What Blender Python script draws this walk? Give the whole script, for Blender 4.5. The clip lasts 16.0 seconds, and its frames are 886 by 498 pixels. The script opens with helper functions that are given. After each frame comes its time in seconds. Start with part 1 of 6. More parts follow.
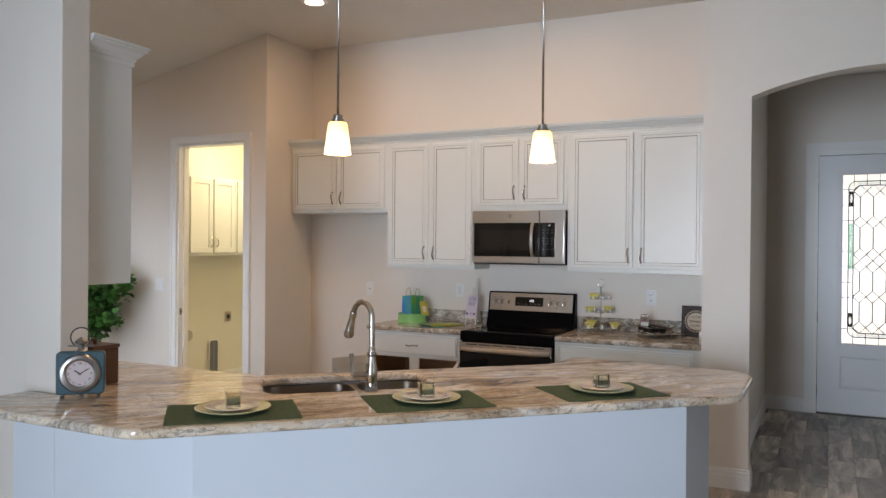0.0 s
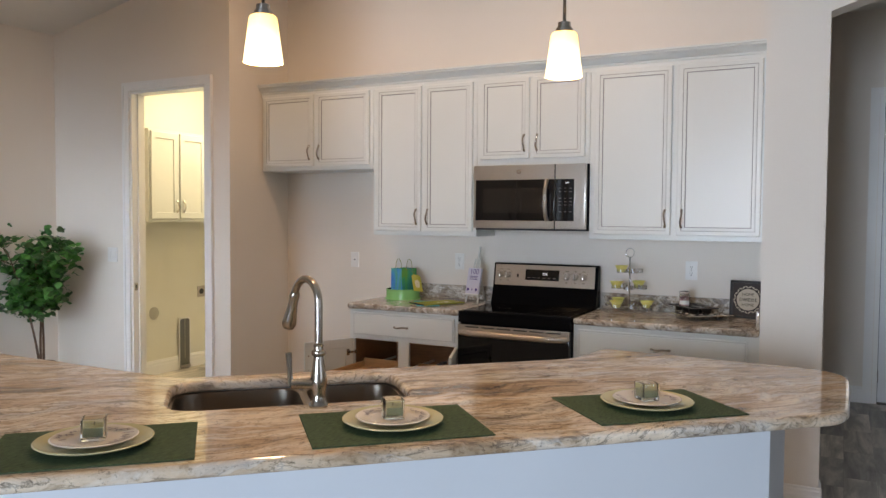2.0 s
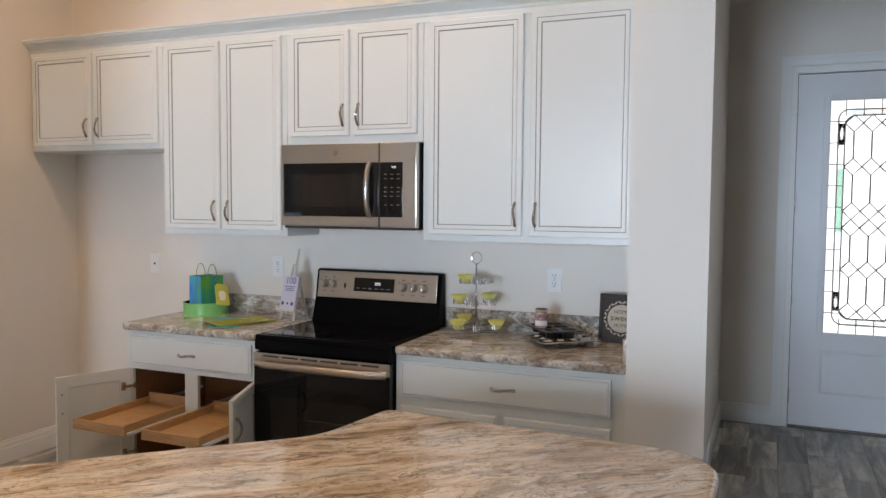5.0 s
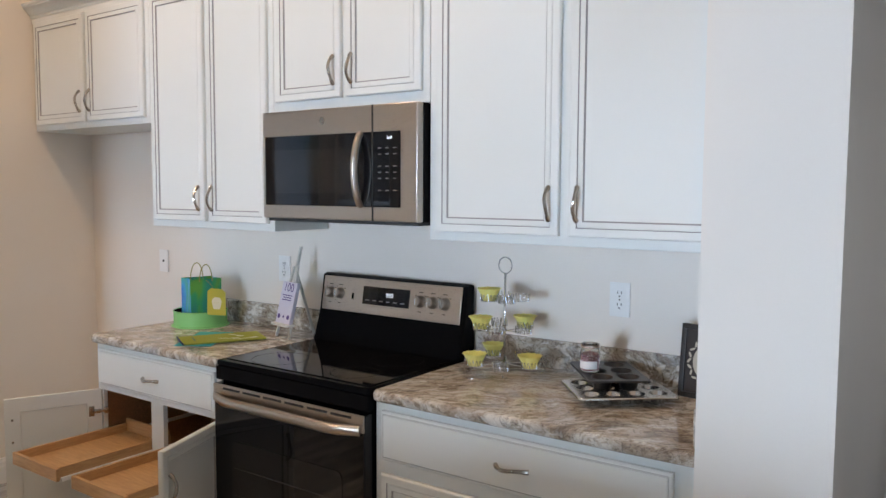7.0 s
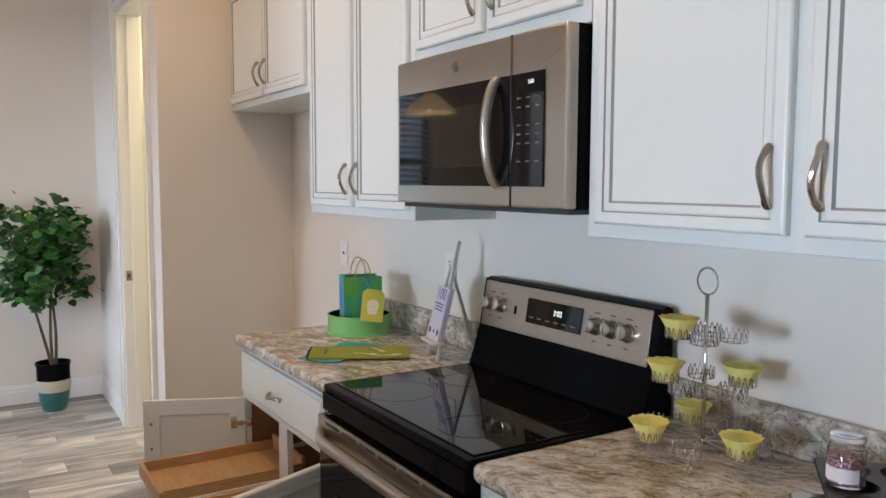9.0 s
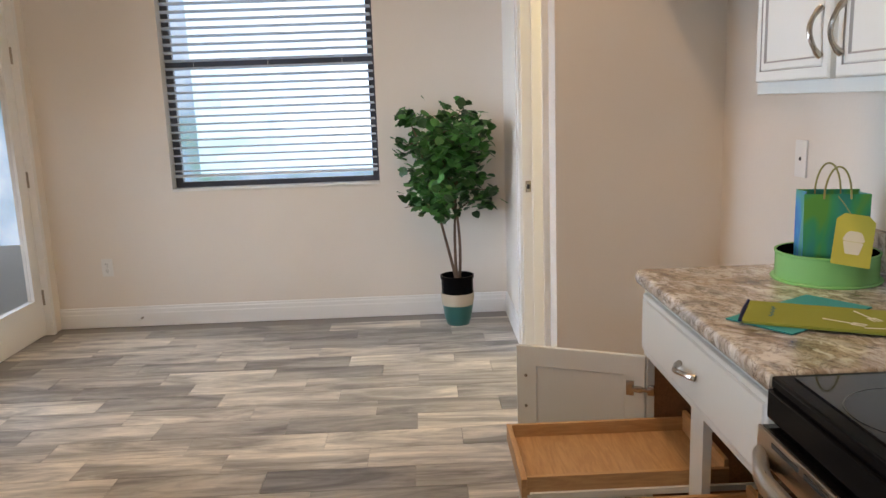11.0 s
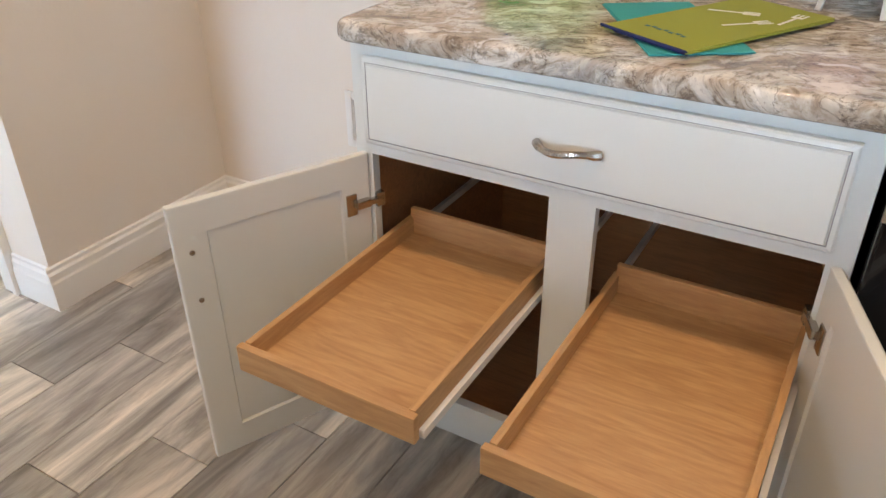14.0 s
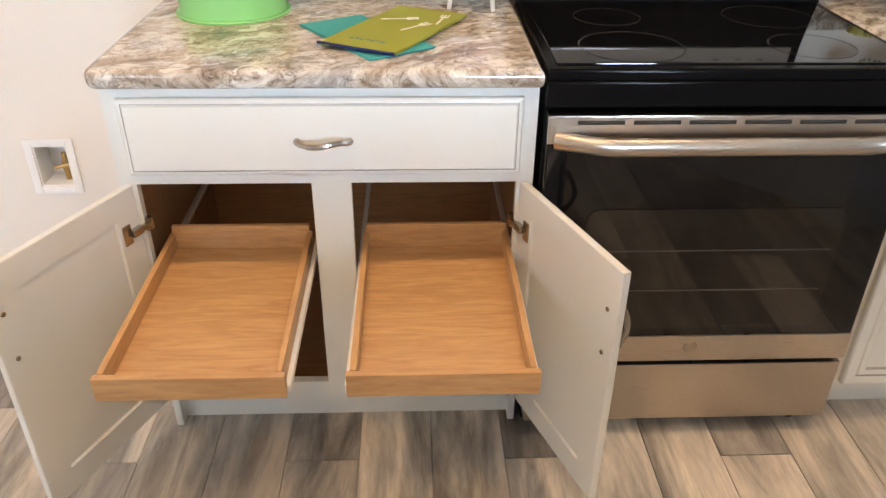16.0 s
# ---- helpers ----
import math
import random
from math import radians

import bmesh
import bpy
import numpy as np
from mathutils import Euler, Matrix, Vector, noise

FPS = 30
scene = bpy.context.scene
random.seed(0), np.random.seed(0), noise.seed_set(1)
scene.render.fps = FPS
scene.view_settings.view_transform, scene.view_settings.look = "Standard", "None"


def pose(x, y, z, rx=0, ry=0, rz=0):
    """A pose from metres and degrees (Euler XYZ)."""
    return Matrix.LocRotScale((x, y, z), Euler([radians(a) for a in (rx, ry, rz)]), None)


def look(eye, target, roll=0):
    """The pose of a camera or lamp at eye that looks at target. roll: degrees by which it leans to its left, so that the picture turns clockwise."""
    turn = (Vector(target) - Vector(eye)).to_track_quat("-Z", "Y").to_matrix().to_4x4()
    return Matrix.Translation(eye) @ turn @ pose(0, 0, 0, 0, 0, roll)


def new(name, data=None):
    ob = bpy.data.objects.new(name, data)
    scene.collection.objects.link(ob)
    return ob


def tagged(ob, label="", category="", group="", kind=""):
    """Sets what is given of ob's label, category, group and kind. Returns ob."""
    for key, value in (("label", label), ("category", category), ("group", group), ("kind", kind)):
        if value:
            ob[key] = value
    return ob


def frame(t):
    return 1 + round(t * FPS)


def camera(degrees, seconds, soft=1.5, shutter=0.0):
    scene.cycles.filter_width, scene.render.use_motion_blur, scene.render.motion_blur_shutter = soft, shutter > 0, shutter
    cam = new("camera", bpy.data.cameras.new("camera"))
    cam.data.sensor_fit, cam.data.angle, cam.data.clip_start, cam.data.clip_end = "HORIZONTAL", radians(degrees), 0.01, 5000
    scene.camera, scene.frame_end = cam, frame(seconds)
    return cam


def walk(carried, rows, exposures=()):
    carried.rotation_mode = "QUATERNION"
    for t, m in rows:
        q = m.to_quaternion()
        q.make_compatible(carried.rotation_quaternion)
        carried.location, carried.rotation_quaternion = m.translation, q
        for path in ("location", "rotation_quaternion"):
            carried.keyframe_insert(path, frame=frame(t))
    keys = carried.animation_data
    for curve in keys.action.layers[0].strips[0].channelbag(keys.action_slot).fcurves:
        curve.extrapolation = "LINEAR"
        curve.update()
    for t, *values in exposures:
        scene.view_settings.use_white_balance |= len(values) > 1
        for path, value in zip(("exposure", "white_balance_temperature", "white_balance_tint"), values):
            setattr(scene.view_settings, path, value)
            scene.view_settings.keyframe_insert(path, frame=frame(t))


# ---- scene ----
cam = camera(59.5, 16.0)
PATH = [
    (0, (0.097, 0.698, 1.569), (-0.794, 2.488, 1.559), 0.5),
    (0.5, (-0.055, 0.877, 1.557), (-0.973, 2.654, 1.534), 0.5),
    (1, (-0.152, 1.096, 1.534), (-1.076, 2.869, 1.497), 0.5),
    (1.5, (-0.202, 1.39, 1.536), (-1.127, 3.163, 1.477), 0.4),
    (2, (-0.277, 1.689, 1.511), (-1.193, 3.465, 1.426), 0.4),
    (2.5, (-0.314, 1.964, 1.521), (-1.195, 3.757, 1.414), 0.3),
    (3, (-0.263, 2.221, 1.55), (-1.096, 4.036, 1.433), 0.3),
    (3.5, (-0.245, 2.438, 1.553), (-1.052, 4.264, 1.433), 0.3),
    (4, (-0.246, 2.675, 1.569), (-1.038, 4.507, 1.449), 0.4),
    (4.5, (-0.211, 2.84, 1.555), (-0.987, 4.68, 1.437), 0.4),
    (5, (-0.15, 3.006, 1.559), (-0.925, 4.846, 1.438), 0.4),
    (5.2, (-0.133, 3.049, 1.566), (-0.908, 4.888, 1.438), 0.3),
    (7.3, (-0.108, 4.418, 1.534), (-1.296, 6.019, 1.381), 0.2),
    (7.5, (-0.152, 4.511, 1.527), (-1.353, 6.103, 1.372), 0.1),
    (8, (-0.178, 4.791, 1.523), (-1.435, 6.338, 1.353), 0.1),
    (8.5, (-0.259, 5.017, 1.518), (-1.675, 6.418, 1.34), 0.1),
    (9, (-0.391, 5.203, 1.493), (-2.078, 6.264, 1.322), 0.2),
    (9.5, (-0.515, 5.339, 1.479), (-2.401, 5.983, 1.305), 0.2),
    (10, (-0.689, 5.496, 1.472), (-2.661, 5.747, 1.254), -0.0),
    (10.2, (-0.77, 5.516, 1.461), (-2.752, 5.645, 1.22), 0.1),
    (12.3, (-1.963, 5.416, 1.263), (-3.764, 5.788, 0.476), -0.7),
    (12.5, (-2.048, 5.374, 1.257), (-3.778, 5.918, 0.412), -0.6),
    (13, (-2.253, 5.245, 1.24), (-3.788, 6.136, 0.319), -0.7),
    (13.5, (-2.353, 5.122, 1.232), (-3.617, 6.332, 0.263), -0.6),
    (14, (-2.464, 5.056, 1.247), (-3.338, 6.532, 0.219), -0.4),
    (14.5, (-2.577, 5.031, 1.256), (-3.099, 6.651, 0.205), -0.3),
    (15, (-2.637, 4.92, 1.278), (-2.877, 6.61, 0.235), 0.0),
    (15.5, (-2.679, 4.789, 1.324), (-2.729, 6.498, 0.286), 0.5),
    (16, (-2.678, 4.689, 1.368), (-2.607, 6.402, 0.337), 0.6),
]
EXPOSURES = [(0.0, -0.47, 8700, 21), (5.2, -0.16, 8000, 18), (7.5, 0.05, 7600, 17), (8.4, 0.04, 7600, 17), (9.5, -0.10, 8300, 19), (10.2, -0.13, 8600, 20), (12.3, 0.30, 7800, 17), (14.0, 0.60, 7700, 16), (16.0, 1.0, 8200, 18)]
walk(cam, [(t, look(eye, target, roll)) for t, eye, target, roll in PATH], EXPOSURES)

# ---- world and light ----
world = bpy.data.worlds.new("sky")
scene.world = world
world.use_nodes = True
wn = world.node_tree
sky = wn.nodes.new("ShaderNodeTexSky")
sky.sky_type, sky.sun_disc = "NISHITA", False
sky.sun_elevation, sky.sun_rotation = radians(50), radians(120)
wn.links.new(sky.outputs[0], wn.nodes["Background"].inputs[0])
wn.nodes["Background"].inputs[1].default_value = 0.06


def lamp(name, kind, m, energy, color, size=1.0, size_y=None):
    d = bpy.data.lights.new(name, kind)
    d.energy, d.color = energy, color
    if kind == "AREA":
        d.size = size
        if size_y:
            d.shape, d.size_y = "RECTANGLE", size_y
    elif kind in ("POINT", "SPOT"):
        d.shadow_soft_size = size
    ob = new(name, d)
    ob.matrix_world = m
    return ob


DAY = (0.46, 0.69, 1.0)
patio = lamp("patio_daylight", "AREA", look((-1.2, -3.95, 1.3), (-1.2, 3.0, 1.3)), 135, DAY, 1.5, 2.2)
patio.data.spread = radians(75)
# added fill from the unseen east side, brightens the pier and east-facing sides
lamp("east_window_daylight", "AREA", look((4.42, 2.0, 1.6), (-0.4, 2.6, 1.5)), 50, DAY, 2.0, 1.6)
lamp("dining_window_daylight", "AREA", look((-6.75, 4.56, 1.62), (0.0, 4.56, 1.4)), 6, DAY, 1.25, 1.4)
dining_patio = lamp("dining_patio_daylight", "AREA", look((-5.2, 3.0, 1.3), (-5.2, 6.0, 0.5)), 24, DAY, 1.5, 2.0)
dining_patio.data.spread = radians(64)
lamp("entry_glass_daylight", "AREA", look((0.46, 9.12, 1.5), (0.46, 3.0, 1.5)), 6, (0.82, 0.90, 1.0), 0.9, 2.0)
lamp("laundry_ceiling_lamp", "AREA", pose(-5.1, 7.2, 2.95), 38, (0.97, 0.95, 0.72), 0.5)


# ---- materials ----
def material(name, color, rough=0.5, metal=0.0, spec=0.5):
    m = bpy.data.materials.new(name)
    m.use_nodes = True
    b = m.node_tree.nodes["Principled BSDF"]
    b.inputs["Base Color"].default_value = (*color, 1)
    b.inputs["Roughness"].default_value = rough
    b.inputs["Metallic"].default_value = metal
    b.inputs["Specular IOR Level"].default_value = spec
    return m


def nodes_of(m):
    return m.node_tree.nodes, m.node_tree.links, m.node_tree.nodes["Principled BSDF"]


def coords(m, scale=(1, 1, 1), rot=(0, 0, 0), kind="Object"):
    n, l, b = nodes_of(m)
    if kind == "World":
        c = n.new("ShaderNodeNewGeometry").outputs["Position"]
    else:
        c = n.new("ShaderNodeTexCoord").outputs[kind]
    mp = n.new("ShaderNodeMapping")
    mp.inputs["Scale"].default_value = scale
    mp.inputs["Rotation"].default_value = [radians(a) for a in rot]
    l.new(c, mp.inputs[0])
    return mp.outputs[0]


def noise_tex(m, vec, scale, detail=4, rough=0.5, distort=0.0):
    n, l, b = nodes_of(m)
    t = n.new("ShaderNodeTexNoise")
    t.inputs["Scale"].default_value, t.inputs["Detail"].default_value = scale, detail
    t.inputs["Roughness"].default_value, t.inputs["Distortion"].default_value = rough, distort
    l.new(vec, t.inputs["Vector"])
    return t.outputs["Fac"]


def ramp(m, fac, stops):
    n, l, b = nodes_of(m)
    r = n.new("ShaderNodeValToRGB")
    e = r.color_ramp.elements
    while len(e) < len(stops):
        e.new(0.5)
    for k, (p, c) in zip(e, stops):
        k.position, k.color = p, (*c, 1)
    l.new(fac, r.inputs[0])
    return r.outputs[0]


def mix(m, fac, a, b_, mode="MIX"):
    n, l, b = nodes_of(m)
    x = n.new("ShaderNodeMix")
    x.data_type, x.blend_type = "RGBA", mode
    for sock, v in ((x.inputs[0], fac), (x.inputs[6], a), (x.inputs[7], b_)):
        if isinstance(v, (int, float)):
            sock.default_value = v
        elif isinstance(v, tuple):
            sock.default_value = (*v, 1)
        else:
            l.new(v, sock)
    return x.outputs[2]


def bump(m, height, strength, dist=0.002):
    n, l, b = nodes_of(m)
    bp = n.new("ShaderNodeBump")
    bp.inputs["Strength"].default_value, bp.inputs["Distance"].default_value = strength, dist
    l.new(height, bp.inputs["Height"])
    l.new(bp.outputs[0], b.inputs["Normal"])


def set_color(m, sock):
    n, l, b = nodes_of(m)
    l.new(sock, b.inputs["Base Color"])


def set_rough(m, fac, lo, hi):
    n, l, b = nodes_of(m)
    r = n.new("ShaderNodeMapRange")
    r.inputs["To Min"].default_value, r.inputs["To Max"].default_value = lo, hi
    l.new(fac, r.inputs[0])
    l.new(r.outputs[0], b.inputs["Roughness"])


def paint(name, color, rough=0.55, grain=90, relief=0.25):
    m = material(name, color, rough)
    v = coords(m, kind="World")
    big = noise_tex(m, v, 1.3, 3)
    fine = noise_tex(m, v, grain, 3)
    d = tuple(c * 0.95 for c in color)
    set_color(m, ramp(m, big, [(0.3, d), (0.7, color)]))
    bump(m, fine, relief, 0.0015)
    set_rough(m, big, rough - 0.05, rough + 0.05)
    return m


def brushed(name, color, rough, stretch=(1, 1, 60)):
    m = material(name, color, rough, 1.0)
    v = coords(m, stretch)
    f = noise_tex(m, v, 30, 4, 0.6)
    set_rough(m, f, rough - 0.03, rough + 0.06)
    bump(m, f, 0.006, 0.0004)
    return m


def glow(name, color, strength):
    m = material(name, color, 0.4)
    n, l, b = nodes_of(m)
    b.inputs["Emission Color"].default_value = (*color, 1)
    b.inputs["Emission Strength"].default_value = strength
    return m


WALL = paint("greige_wall_paint", (0.78, 0.715, 0.645), 0.6)
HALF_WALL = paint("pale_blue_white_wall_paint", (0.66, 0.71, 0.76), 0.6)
CEIL = paint("white_ceiling_paint", (0.74, 0.71, 0.67), 0.8, 60, 0.5)
TRIM = paint("white_trim_paint", (0.82, 0.81, 0.79), 0.35, 30, 0.05)
CAB = paint("white_cabinet_paint", (0.715, 0.73, 0.70), 0.32, 40, 0.06)
GLAZE = material("grey_glaze_line", (0.30, 0.29, 0.28), 0.5)
LAUNDRY_WALL = paint("cream_laundry_wall", (0.76, 0.74, 0.65), 0.6)
STEEL = brushed("brushed_stainless_steel", (0.50, 0.445, 0.39), 0.27, (1, 1, 70))
SINK_STEEL = brushed("satin_sink_steel", (0.30, 0.26, 0.22), 0.32, (1, 1, 30))
NICKEL = material("satin_nickel", (0.44, 0.40, 0.355), 0.25, 1.0)
CHROME = material("bright_chrome_wire", (0.70, 0.70, 0.70), 0.10, 1.0)
TIN = brushed("bright_tinned_steel", (0.64, 0.625, 0.60), 0.22, (3, 3, 3))
BLACK_GLASS = material("black_glass", (0.005, 0.005, 0.006), 0.04, 0, 0.36)
BLACK = material("black_enamel", (0.005, 0.005, 0.0055), 0.14, 0, 0.03)
WINDOW_DARK = material("oven_window_glass", (0.014, 0.012, 0.011), 0.05, 0, 0.45)
WHITE_PLASTIC = material("white_plastic", (0.78, 0.77, 0.745), 0.35)
DARK = material("dark_slot", (0.03, 0.03, 0.03), 0.6)


def granite(name, turn, stretch, size, warm, pale, grey, quartz_share):
    """Polished slab: broad flowing bands, thin dark mineral veins, pale quartz and fine specks."""
    m = material(name, warm, 0.1)
    n, l, b = nodes_of(m)
    v = coords(m, (1, 1, 1), (0, 0, turn), "World")
    warp = n.new("ShaderNodeTexNoise")
    warp.inputs["Scale"].default_value, warp.inputs["Detail"].default_value = 1.7, 4
    l.new(v, warp.inputs["Vector"])
    add = n.new("ShaderNodeVectorMath")
    add.operation = "MULTIPLY_ADD"
    add.inputs[1].default_value = (0.34, 0.34, 0.34)
    l.new(warp.outputs["Color"], add.inputs[0])
    l.new(v, add.inputs[2])
    st = n.new("ShaderNodeMapping")
    st.inputs["Scale"].default_value = stretch
    l.new(add.outputs[0], st.inputs[0])
    q = st.outputs[0]
    band = noise_tex(m, q, size, 6, 0.58, 0.5)
    deep = tuple(k * 0.45 for k in warm)
    c = ramp(m, band, [(0.30, deep), (0.40, warm), (0.48, tuple(0.5 * (a + k) for a, k in zip(warm, pale))), (0.55, pale), (0.63, grey), (0.74, warm)])
    streak = noise_tex(m, q, 4.2 * size, 8, 0.68, 0.9)
    c = mix(m, 0.85, c, ramp(m, streak, [(0.34, (0.30, 0.25, 0.21)), (0.44, (0.75, 0.69, 0.63)), (0.51, (1, 1, 1)), (0.64, (1.18, 1.17, 1.15))]), "MULTIPLY")
    vein = noise_tex(m, q, 2.1 * size, 9, 0.62, 1.6)
    c = mix(m, ramp(m, vein, [(0.470, (0, 0, 0)), (0.492, (0.75, 0.75, 0.75)), (0.510, (0, 0, 0))]), c, (0.085, 0.062, 0.05))
    where = noise_tex(m, v, 3.0, 3, 0.5)
    quartz = noise_tex(m, q, 3.0 * size, 6, 0.6, 0.7)
    c = mix(m, mix(m, 1.0, ramp(m, quartz, [(0.53, (0, 0, 0)), (0.60, (quartz_share,) * 3)]), ramp(m, where, [(0.40, (0.15, 0.15, 0.15)), (0.62, (1, 1, 1))]), "MULTIPLY"), c, (0.80, 0.765, 0.71))
    speck = noise_tex(m, v, 75, 5, 0.7)
    set_color(m, mix(m, 0.6, c, ramp(m, speck, [(0.34, (0.22, 0.19, 0.17)), (0.44, (1, 1, 1))]), "MULTIPLY"))
    set_rough(m, speck, 0.06, 0.13)
    return m


GRANITE = granite("brown_veined_granite", -43, (0.55, 2.3, 1.4), 2.6, (0.52, 0.38, 0.265), (0.76, 0.64, 0.51), (0.52, 0.47, 0.415), 0.55)
GRANITE_K = granite("mottled_grey_brown_granite", -30, (0.8, 1.6, 1.3), 6.0, (0.35, 0.28, 0.22), (0.60, 0.555, 0.49), (0.34, 0.33, 0.315), 0.85)


def plank_material(name, joined):
    m = material(name, (0.4, 0.36, 0.32), 0.35)
    n, l, b = nodes_of(m)
    rnd = n.new("ShaderNodeNewGeometry").outputs["Random Per Island"] if joined else n.new("ShaderNodeObjectInfo").outputs["Random"]
    v = coords(m, (1, 1, 1), kind="World")
    off = n.new("ShaderNodeVectorMath")
    off.operation = "MULTIPLY_ADD"
    off.inputs[1].default_value = (37.0, 53.0, 11.0)
    cmb = n.new("ShaderNodeCombineXYZ")
    for k in range(3):
        l.new(rnd, cmb.inputs[k])
    l.new(cmb.outputs[0], off.inputs[0])
    l.new(v, off.inputs[2])
    st = n.new("ShaderNodeMapping")
    st.inputs["Scale"].default_value = (1.0, 0.16, 1.0)
    l.new(off.outputs[0], st.inputs[0])
    grain = noise_tex(m, st.outputs[0], 34, 8, 0.65, 1.2)
    cloud = noise_tex(m, st.outputs[0], 8.0, 6, 0.62, 1.0)
    base = ramp(m, rnd, [(0.0, (0.22, 0.214, 0.21)), (0.28, (0.37, 0.35, 0.325)), (0.6, (0.58, 0.55, 0.505)), (0.82, (0.47, 0.44, 0.405)), (1.0, (0.30, 0.292, 0.285))])
    cl = ramp(m, cloud, [(0.34, (0.44, 0.43, 0.42)), (0.43, (0.68, 0.665, 0.65)), (0.50, (0.93, 0.92, 0.90)), (0.56, (1.16, 1.13, 1.09)), (0.64, (1.48, 1.43, 1.36))])
    gr = ramp(m, grain, [(0.30, (0.70, 0.67, 0.64)), (0.5, (0.97, 0.96, 0.95)), (0.68, (1.1, 1.09, 1.07))])
    c = mix(m, 0.9, mix(m, 1.0, base, cl, "MULTIPLY"), gr, "MULTIPLY")
    set_color(m, c)
    set_rough(m, grain, 0.28, 0.46)
    bump(m, grain, 0.12, 0.001)
    return m


PLANK = plank_material("wood_look_tile", False)
PLANK_FAR = plank_material("wood_look_tile_far", True)
GROUT = paint("grey_grout", (0.30, 0.28, 0.26), 0.85, 120)


def wood(name, color, dark, scale=(2, 26, 26), rough=0.42):
    m = material(name, color, rough)
    v = coords(m, scale)
    f = noise_tex(m, v, 2.6, 6, 0.6, 1.4)
    g = noise_tex(m, coords(m, tuple(3.4 * k for k in scale)), 3.0, 3, 0.6)
    set_color(m, mix(m, 0.16, ramp(m, f, [(0.3, dark), (0.62, color)]), ramp(m, g, [(0.35, tuple(c * 0.72 for c in color)), (0.6, (1, 1, 1))]), "MULTIPLY"))
    set_rough(m, f, rough - 0.08, rough + 0.08)
    return m


MAPLE = wood("honey_maple_plywood", (0.60, 0.365, 0.18), (0.47, 0.265, 0.12), (18, 2, 18))
MAPLE_X = wood("honey_maple_edge", (0.60, 0.365, 0.18), (0.46, 0.255, 0.115), (2, 18, 18))
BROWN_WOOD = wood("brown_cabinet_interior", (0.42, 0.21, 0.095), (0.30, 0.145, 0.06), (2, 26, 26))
DARK_WOOD = wood("dark_walnut", (0.13, 0.055, 0.028), (0.07, 0.03, 0.016))


# ---- mesh helpers ----
ORIGIN = {}


def thing(name, at, label, category, group="", kind=""):
    e = new(name)
    e.empty_display_size = 0.1
    e.location = at
    ORIGIN[e] = Vector(at)
    return tagged(e, label, category, group, kind)


def finish(bm, name, mats, smooth):
    bmesh.ops.recalc_face_normals(bm, faces=bm.faces)
    me = bpy.data.meshes.new(name)
    bm.to_mesh(me)
    bm.free()
    for k in (mats if isinstance(mats, (list, tuple)) else [mats]):
        me.materials.append(k)
    if smooth:
        me.shade_smooth()
        if smooth == "angle":
            me.set_sharp_from_angle(angle=radians(35))
        for p in me.polygons:
            if p.area > 0.006 or abs(p.normal.z) > 0.9995:
                p.use_smooth = False
    return me


def part(name, bm, mats, parent, label="", smooth="angle"):
    o = ORIGIN[parent]
    bmesh.ops.translate(bm, vec=-o, verts=bm.verts)
    ob = new(name, finish(bm, name, mats, smooth))
    ob.parent = parent
    ORIGIN[ob] = o
    if label:
        ob["label"] = label
    return ob


def solid(name, bm, mats, label, category, kind="structure", group="", smooth="angle", at=None):
    o = Vector(at) if at else Vector((0, 0, 0))
    bmesh.ops.translate(bm, vec=-o, verts=bm.verts)
    ob = new(name, finish(bm, name, mats, smooth))
    ob.location = o
    ORIGIN[ob] = o
    return tagged(ob, label, category, group, kind)


def B(*boxes, bevel=0.0, seg=2):
    """One bmesh of boxes (x0, x1, y0, y1, z0, z1)."""
    bm = bmesh.new()
    for x0, x1, y0, y1, z0, z1 in boxes:
        m = Matrix.LocRotScale(((x0 + x1) / 2, (y0 + y1) / 2, (z0 + z1) / 2), None, (abs(x1 - x0), abs(y1 - y0), abs(z1 - z0)))
        bmesh.ops.create_cube(bm, size=1, matrix=m)
    if bevel:
        bmesh.ops.bevel(bm, geom=bm.edges[:], offset=bevel, segments=seg, affect="EDGES", profile=0.6)
    return bm


def prism(pts, z0, z1, bevel=0.0, seg=3):
    bm = bmesh.new()
    f = bm.faces.new([bm.verts.new((x, y, z0)) for x, y in pts])
    r = bmesh.ops.extrude_face_region(bm, geom=[f])
    bmesh.ops.translate(bm, vec=(0, 0, z1 - z0), verts=[v for v in r["geom"] if isinstance(v, bmesh.types.BMVert)])
    if bevel:
        e = [k for k in bm.edges if abs(k.verts[0].co.z - k.verts[1].co.z) < 1e-5]
        bmesh.ops.bevel(bm, geom=e, offset=bevel, segments=seg, affect="EDGES", profile=0.5)
    return bm


def lathe(profile, at=(0, 0, 0), n=32, bm=None):
    """A turned shape from (radius, z) pairs."""
    bm = bm or bmesh.new()
    rings = []
    for r, z in profile:
        rings.append([bm.verts.new((at[0] + r * math.cos(2 * math.pi * k / n), at[1] + r * math.sin(2 * math.pi * k / n), at[2] + z)) for k in range(n)] if r > 1e-5 else [bm.verts.new((at[0], at[1], at[2] + z))])
    for a, b in zip(rings, rings[1:]):
        for k in range(n):
            q = [a[k % len(a)], a[(k + 1) % len(a)], b[(k + 1) % len(b)], b[k % len(b)]]
            q = list(dict.fromkeys(q))
            if len(q) > 2:
                bm.faces.new(q)
    return bm


